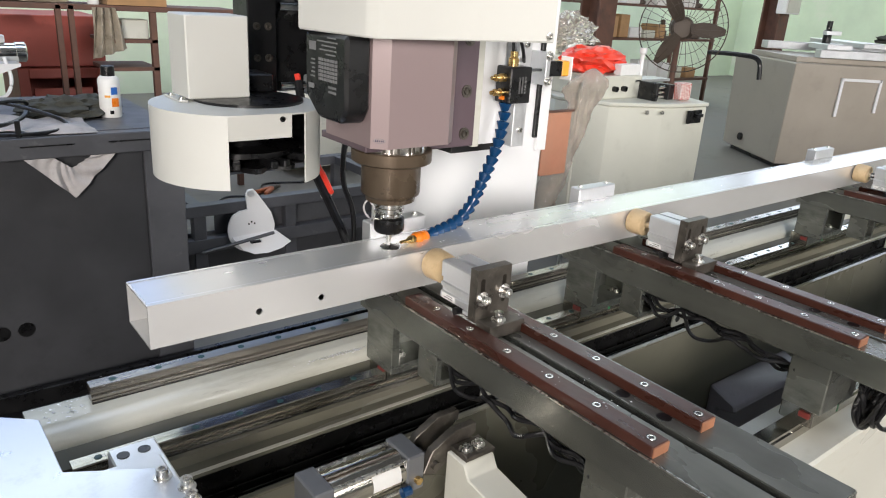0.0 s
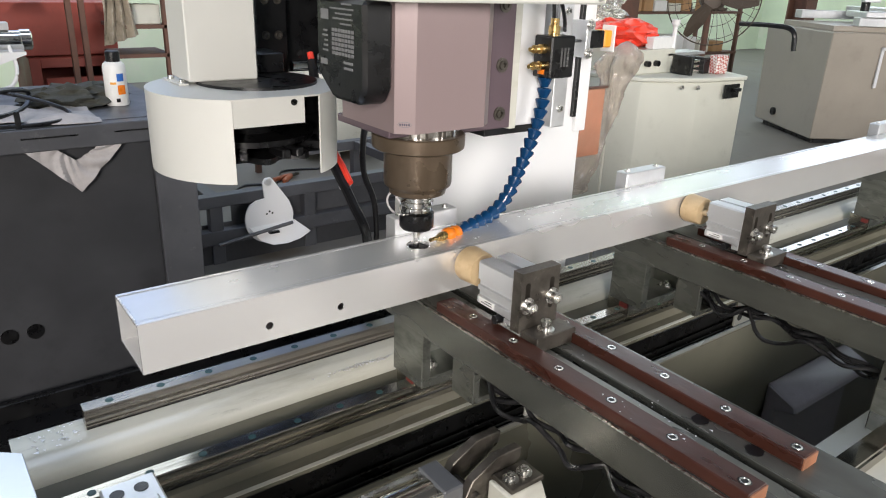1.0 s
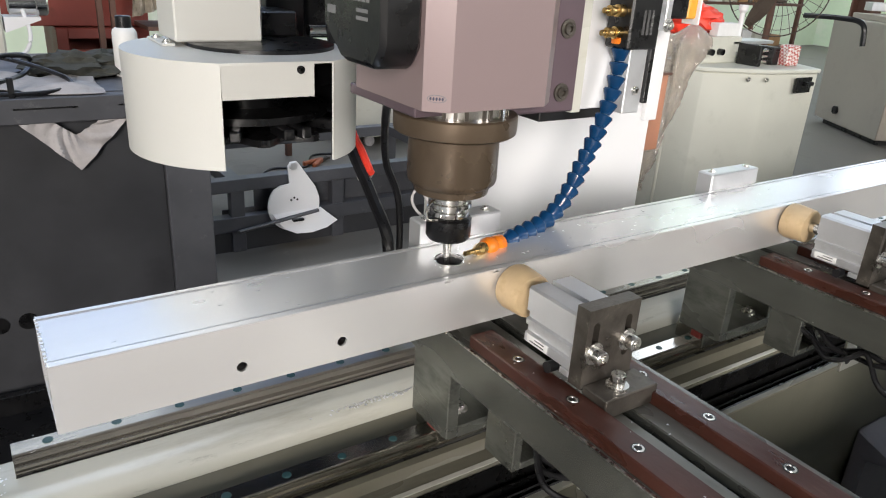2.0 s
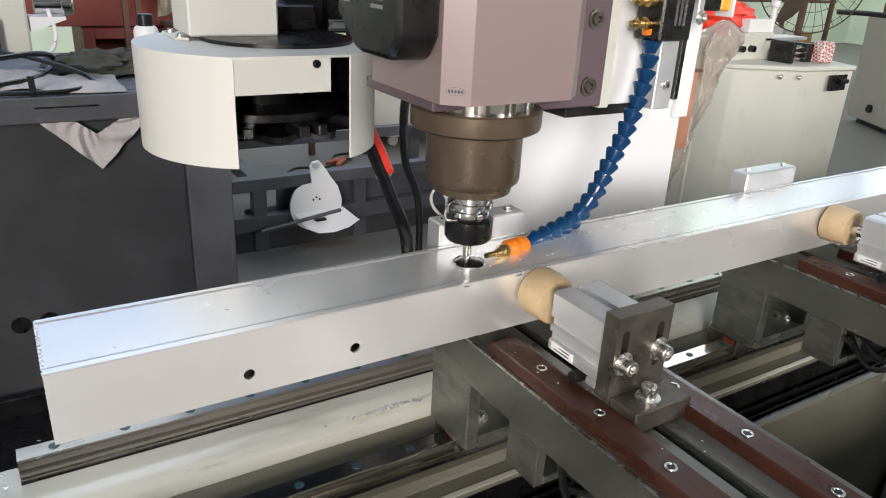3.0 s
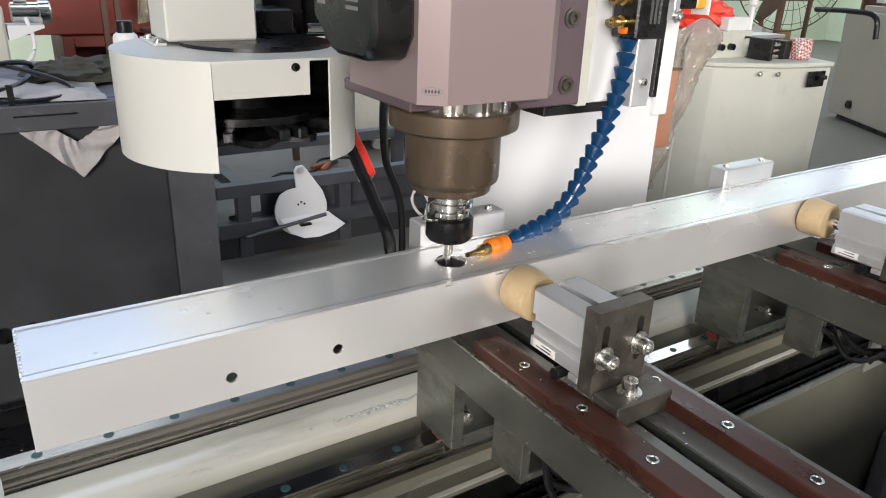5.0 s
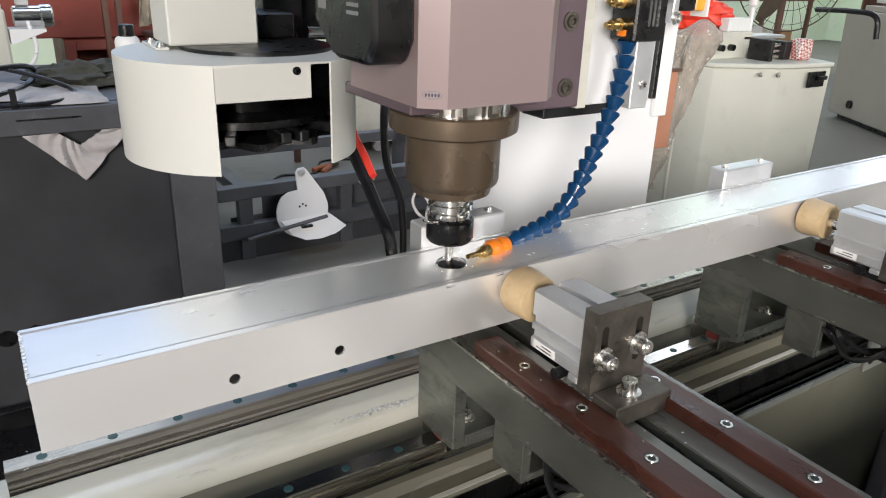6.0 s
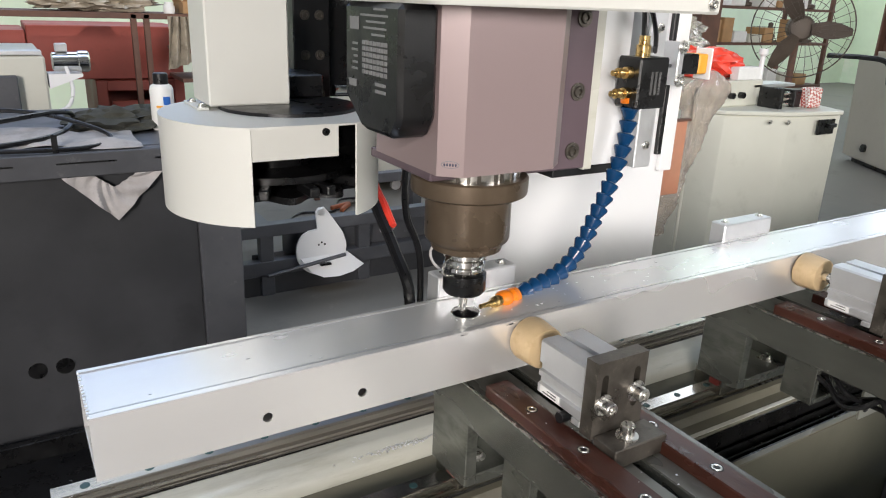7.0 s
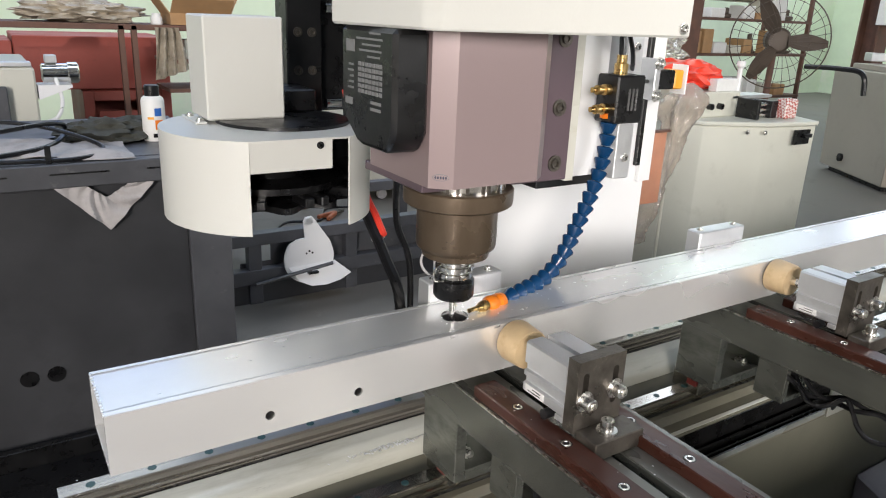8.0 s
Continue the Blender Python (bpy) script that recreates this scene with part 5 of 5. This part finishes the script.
# ---- right: grey cabinet machine ----
gc = thing("grey_cabinet", "grey-green painted machine cabinet with a switch panel", "cabinet", (2.8, 2.3, FLOOR))
part("body", prism([(2.50, 2.13), (2.735, 2.02), (3.0, 1.985), (3.12, 2.25), (3.05, 2.75), (2.55, 2.75), (2.40, 2.35)], FLOOR, 0.905, "xy", 0.004), M_GREY, gc)
part("top_tray", prism([(2.50, 2.125), (2.735, 2.013), (3.005, 1.978), (3.12, 2.25), (3.05, 2.75), (2.55, 2.75), (2.40, 2.35)], 0.906, 0.922, "xy", 0.003), M_GREY, gc)
part("rear_box", box(2.50, 2.79, 2.2, 2.7, 0.922, 1.02, 0.004), M_GREY, gc)
sw = part("switch_plate", box(2.865, 2.965, 1.982, 1.990, 0.835, 0.892, 0.001, turn=None), M_BLACK, gc, "black switch plate")
part("switch_knob", box(2.905, 2.955, 1.965, 1.982, 0.862, 0.877, 0.002), M_BLACK, sw)
for x_, y_ in ((2.655, 2.05), (2.72, 2.02)):
    piece("screw", CAP, (x_, y_ - 0.003, 0.885), gc, (math.pi / 2, 0, 0))
for x_ in (2.60, 2.66):
    part("knob", lathe([(0.012, 0), (0.012, 0.02)], (x_, 2.18, 0.965), "y", 14), M_BLACK, gc)
dev = thing("small_vice", "small black clamp device with steel rods on a cabinet", "device", (2.85, 2.15, 0.922))
for z in (0.935, 0.955, 0.975):
    part("rod", rod((2.76, 2.12, z), (2.86, 2.12, z), 0.008, 12), M_CHROME, dev)
part("plate", box(2.745, 2.76, 2.08, 2.18, 0.923, 1.0, 0.002), M_BLACK, dev)
part("block", box(2.86, 2.90, 2.10, 2.2, 0.923, 0.99, 0.002), M_BLACK, dev)
part("plate_top", box(2.74, 3.0, 2.2, 2.3, 0.99, 1.002, 0.002), M_ALU, dev)
ck = thing("checked_packet", "red and white checked packet on a cabinet", "packet", (2.93, 2.08, 0.922))
part("packet", box(2.90, 2.975, 2.06, 2.11, 0.923, 1.0, 0.006), M_CHECK, ck)
solo("cable_gland", lathe([(0.02, 0.923), (0.02, 0.99), (0.01, 1.0), (0.01, 1.10), (0.018, 1.11), (0.018, 1.13)], (2.90, 2.3, 0), "z", 18), M_PAPER, "white bottle with a slim neck on a cabinet", "bottle")
rb = thing("red_bag", "red plastic bag lying on a cabinet", "bag", (2.53, 2.42, 1.03))
part("bag", crumpled(2.63, 2.36, 1.065, 0.16, 0.11, 0.065, 0.35, 2.6, 3, 4, 1.021), M_REDBAG, rb)
solo("white_carton", box(2.64, 2.77, 2.205, 2.245, 1.0205, 1.068, 0.002), M_PAPER, "small white carton beside a red bag", "box")
solo("film_lump", crumpled(3.0, 2.9, 1.16, 0.17, 0.12, 0.09, 0.4, 3, 8), M_FILM, "clear plastic film bundle", "plastic bag")
solo("film_heap", crumpled(2.75, 2.95, 1.13, 0.28, 0.12, 0.15, 0.3, 2.4, 9), M_FILM, "large clear plastic sheet heaped up", "plastic sheet")
solo("film_stand", box(2.4, 3.2, 2.8, 3.1, FLOOR, 1.05, 0.005), M_GREY, "grey steel stand behind the cabinet", "stand")
# plastic film hanging beside the column, orange acrylic guard
def film_tail(u, v):
    a = 2 * math.pi * u
    z = 1.105 - 0.47 * v
    n = noise.noise(Vector((math.cos(a) * 2.2, math.sin(a) * 2.2, v * 9))) + 0.7 * abs(noise.noise(Vector((math.cos(a) * 5 + v * 7, math.sin(a) * 5, v * 24))))
    w = (0.052 + 0.034 * math.exp(-((v - 0.14) / 0.11) ** 2)) * (0.85 + 0.4 * n) * min(1, (12 * v + 0.02) ** 0.5)
    return Vector((1.985 - 0.13 * v - 0.05 * v * v + w * math.cos(a), 1.8 + 0.6 * w * math.sin(a), z))


guard = thing("acrylic_guard", "translucent orange acrylic guard on a thin brown stand", "guard", (1.74, 1.72, FLOOR))
part("sheet", box(1.672, 1.79, 1.7, 1.706, 0.785, 0.985, 0.001), M_ACRYLIC, guard, "translucent orange acrylic sheet")
part("top_bar", box(1.60, 1.80, 1.695, 1.711, 0.9855, 0.992, 0.001), M_RUST, guard)
part("post", box(1.60, 1.615, 1.707, 1.73, FLOOR, 0.985, 0.001), M_RUST, guard)
part("film_post", rod((1.945, 1.815, FLOOR), (1.945, 1.815, 1.06), 0.006, 12), M_GREY, guard)
part("foot", box(1.6, 2.0, 1.66, 1.88, FLOOR, FLOOR + 0.012, 0.001), M_RUST, guard)
part("film", sheet(film_tail, 64, 80, 0.001), M_FILM, guard, "crumpled clear plastic film hung over a post")

M_BLADE = mat("dark_brown_metal", (0.075, 0.055, 0.04), 0.5, 0.2, 0.2, 8, 0.05, 60)

# ---- pedestal fan ----
fan = thing("pedestal_fan", "large industrial pedestal fan with a wire cage, at rest", "fan", (4.4, 3.05, FLOOR))
FC, FR = Vector((4.31, 3.08, 1.19)), 0.28
nrm = Vector((-0.75, -0.66, 0)).normalized()
su = Vector((nrm.y, -nrm.x, 0))
part("pole", rod((4.36, 3.14, FLOOR), (4.36, 3.14, 1.15), 0.02, 14), M_RUST, fan)
part("base", lathe([(0.24, FLOOR), (0.24, FLOOR + 0.02), (0.05, FLOOR + 0.05)], (4.36, 3.14, 0), "z", 30), M_RUST, fan)
part("motor", lathe([(0.06, -0.02), (0.075, 0.0), (0.075, 0.12), (0.05, 0.15)], FC - nrm * 0.04, -nrm, 24), M_BLADE, fan)
for k in range(3):
    a = radians(62 + 120 * k)
    d = su * math.cos(a) + Vector((0, 0, 1)) * math.sin(a)
    e = su * -math.sin(a) + Vector((0, 0, 1)) * math.cos(a)

    def blade(u, v, d=d, e=e):
        r = 0.05 + 0.22 * u
        w = (0.03 + 0.05 * math.sin(math.pi * min(1, u * 0.9 + 0.1)))
        return FC + d * r + e * w * (v - 0.5) * 1.2 + nrm * 0.03 * (v - 0.5)
    part("blade", sheet(blade, 10, 4, 0.003), M_BLADE, fan, "grey-brown fan blade")
for rr, off in ((FR, 0.0), (0.24, 0.055), (0.16, 0.08), (0.08, 0.095)):
    ring_pts = [FC + nrm * off + (su * math.cos(q) + Vector((0, 0, 1)) * math.sin(q)) * rr for q in [2 * math.pi * i / 24 for i in range(25)]]
    part("cage_ring", cable(ring_pts, 0.004 if rr == FR else 0.0018, 73, 5), M_BLADE, fan)
for k in range(32):
    a = 2 * math.pi * k / 32
    d = su * math.cos(a) + Vector((0, 0, 1)) * math.sin(a)
    part("cage_wire", cable([FC + d * 0.05 + nrm * 0.098, FC + d * 0.17 + nrm * 0.08, FC + d * FR], 0.0016, 8, 4), M_BLADE, fan)

# ---- large grey machine ----
gm = thing("grey_machine", "large taupe painted cutting machine with linear slides on top", "machine", (6.3, 3.2, FLOOR))
part("body", prism([(2.83, FLOOR + 0.04), (2.815, 0.99), (3.76, 0.99), (3.70, FLOOR + 0.04)], 5.38, 7.4, "yz", 0.006), M_GREY_D, gm)
# Recessed black base stands in for the shadow gap under the machine.
part("shadow_base", box(5.42, 7.3, 2.88, 3.62, FLOOR, FLOOR + 0.04), M_BLACK, gm)
part("slide_rail", box(5.6, 7.6, 2.9, 2.98, 1.03, 1.09, 0.003), M_ALU, gm)
part("slide_rail", box(5.5, 7.6, 3.5, 3.6, 1.05, 1.11, 0.003), M_ALU, gm)
part("slide_bed", box(5.44, 7.36, 2.93, 3.62, 0.991, 1.03, 0.003), M_GREY_D, gm)
for x_ in (5.9, 6.6):
    part("slide_block", box(x_, x_ + 0.22, 2.87, 3.59, 1.112, 1.15, 0.004), M_ALU, gm)
for x_ in (5.75, 6.5):
    fr = box(x_, x_ + 0.02, 2.803, 2.816, 0.62, 0.90)
    box(x_ + 0.3, x_ + 0.32, 2.803, 2.816, 0.66, 0.90, bm=fr)
    box(x_, x_ + 0.32, 2.803, 2.816, 0.88, 0.90, bm=fr)
    part("door_frame", fr, M_PANEL, gm)
part("knob", lathe([(0.03, 0), (0.03, 0.05)], (5.36, 3.4, 0.34), "x", 14), M_BLACK, gm)
part("black_pipe", cable([(4.95, 3.35, 1.0), (5.1, 3.15, 1.005), (5.2, 3.03, 0.98), (5.22, 3.0, 0.84)], 0.018, 30), M_RUBBER, gm)

# ---- shelves and clutter behind the fan ----
def shelf_rack(x0, x1, y0, y1, levels, top, label):
    t = thing("shelf_rack", label, "rack", ((x0 + x1) / 2, (y0 + y1) / 2, FLOOR))
    for x_ in (x0, x1 - 0.04):
        for y_ in (y0, y1 - 0.04):
            part("upright", box(x_, x_ + 0.04, y_, y_ + 0.04, FLOOR, top, 0.002), M_RUST, t)
    for z in levels:
        part("shelf", box(x0 + 0.002, x1 - 0.002, y0 - 0.01, y1 - 0.042, z, z + 0.025, 0.002), M_RUST, t)
    return t


shelf_rack(5.9, 8.2, 5.3, 5.9, (0.5, 0.95, 1.3), 1.75, "brown steel shelf rack crowded with parts")
rnd = random.Random(11)
clutter = (("carton", M_CARD, "small brown carton on a rack shelf", "box"), ("white_box", M_PAPER, "small white box on a rack shelf", "box"), ("metal_casting", M_ALU, "raw metal casting on a rack shelf", "part"),
    ("grey_bin", M_GREY, "grey parts bin on a rack shelf", "bin"), ("dark_part", M_BLADE, "dark machine part on a rack shelf", "part"))
for z in (0.525, 0.975, 1.325):
    x_ = 5.98
    while x_ < 8.0:
        nm, mt, lab, cat_ = clutter[rnd.randrange(5)]
        w, hgt, d = rnd.uniform(0.07, 0.24), rnd.uniform(0.06, 0.24), rnd.uniform(0.1, 0.3)
        if nm in ("metal_casting", "dark_part"):
            solo(nm, lathe([(w * 0.4, z), (w * 0.5, z + 0.01), (w * 0.5, z + hgt * 0.4), (w * 0.25, z + hgt * 0.5), (w * 0.25, z + hgt), (w * 0.1, z + hgt + 0.01)], (x_ + w / 2, 5.45, 0), "z", 18), mt, lab, cat_)
        else:
            solo(nm, box(x_, x_ + w, 5.34, 5.34 + d, z, z + hgt, 0.006), mt, lab, cat_)
        x_ += w + rnd.uniform(0.02, 0.1)
solo("dust_sheet", crumpled(7.0, 5.6, 1.56, 0.6, 0.2, 0.1, 0.4, 3.2, 12, 4, 1.5), M_DUSTFILM, "dusty film heaped on the rack top", "plastic sheet")
bx = thing("wall_box", "pale grey electric box on a steel column", "box", (8.3, 4.55, 1.35))
part("case", box(8.2, 8.5, 4.48, 4.598, 1.32, 1.62, 0.006), M_PAPER, bx)
part("door", box(8.215, 8.485, 4.47, 4.479, 1.335, 1.605, 0.003), M_GREY, bx)
# things on the large machine
slide_rag = solo("dark_rag", crumpled(6.35, 3.1, 1.17, 0.17, 0.1, 0.05, 0.45, 3.4, 21, 4, 1.1505), M_DARKRAG, "dark rag on the machine slide", "rag")
slide_carton = solo("open_carton", box(6.7, 7.1, 3.6, 3.755, 0.991, 1.24, 0.008), M_CARD, "brown carton standing on the machine", "box")
slide_bag = solo("clear_bag", crumpled(7.1, 3.1, 1.19, 0.2, 0.12, 0.1, 0.35, 3, 31, 4, 1.111), M_FILM, "clear plastic bag on the machine", "plastic bag")
mon = thing("small_press", "small steel press on the machine slide", "press", (5.55, 3.05, 1.09))
part("base", box(5.62, 5.82, 2.87, 3.12, 1.0905, 1.13, 0.004), M_ALU, mon)
part("post", lathe([(0.03, 1.13), (0.03, 1.22), (0.02, 1.23), (0.02, 1.29)], (5.7, 3.03, 0), "z", 16), M_BLACK, mon)
part("arm", box(5.67, 5.79, 3.0, 3.05, 1.19, 1.22, 0.003), M_ALU, mon)

# the machine stands askew to the bed
TURN = Matrix.Translation((5.38, 2.82, 0)) @ Matrix.Rotation(radians(-33), 4, "Z") @ Matrix.Translation((-5.38, -2.82, 0))
for askew in (gm, slide_rag, slide_carton, slide_bag, mon):
    askew.matrix_basis = TURN @ Matrix.Translation(askew.location)

# ---- swarf ----
def chips():
    rnd = random.Random(4)
    vs, fs = [], []

    def flake(x, y, z, s):
        a = rnd.random() * 6.3
        k = len(vs)
        for q in range(3):
            r = s * (0.5 + rnd.random())
            vs.append((x + r * math.cos(a + q * 2.1), y + r * math.sin(a + q * 2.1), z + 0.0003 + rnd.random() * s * 0.7))
        vs.append((x, y, z + s * 0.6))
        fs.extend([(k, k + 1, k + 2), (k, k + 1, k + 3), (k + 1, k + 2, k + 3), (k, k + 2, k + 3)])
    for i in range(60):
        flake(rnd.gauss(0.82, 0.12), rnd.uniform(0.89, 0.955), 0.98, rnd.uniform(0.0006, 0.0016))
    for i in range(16):
        flake(rnd.gauss(0.60, 0.02), rnd.uniform(0.90, 0.93), 0.98, rnd.uniform(0.0008, 0.002))
    # Dense bright flakes on the ledge stand in for its wet glints.
    for i in range(120):
        flake(rnd.gauss(0.565, 0.03), rnd.gauss(1.018, 0.0025), 0.7715, rnd.uniform(0.001, 0.0026))
    for i in range(50):
        flake(rnd.uniform(0.14, 0.2), rnd.uniform(1.035, 1.08), 0.778, rnd.uniform(0.001, 0.003))
    for i in range(60):
        flake(rnd.uniform(0.22, 0.3), rnd.gauss(1.066, 0.006), 0.80, rnd.uniform(0.0007, 0.0018))
    for dx in (0, 0.438):
        for i in range(26):
            flake(0.573 + dx + rnd.uniform(0.03, 0.08), rnd.uniform(0.5, 0.87), 0.91, rnd.uniform(0.0007, 0.0018))
        for i in range(14):
            flake(0.573 + dx + rnd.uniform(0.004, 0.028), rnd.uniform(0.5, 0.87), 0.9225, rnd.uniform(0.0006, 0.0014))
    for i in range(34):
        flake(rnd.uniform(0.7, 1.4), rnd.uniform(0.876, 0.906), 0.687, rnd.uniform(0.0008, 0.002))
    me = bpy.data.meshes.new("metal_chips")
    me.from_pydata(vs, [], fs)
    me.materials.append(M_CHIP)
    tagged(new("metal_chips", me), "bright aluminium chips scattered over tube and beams", "swarf", kind="stuff")


chips()
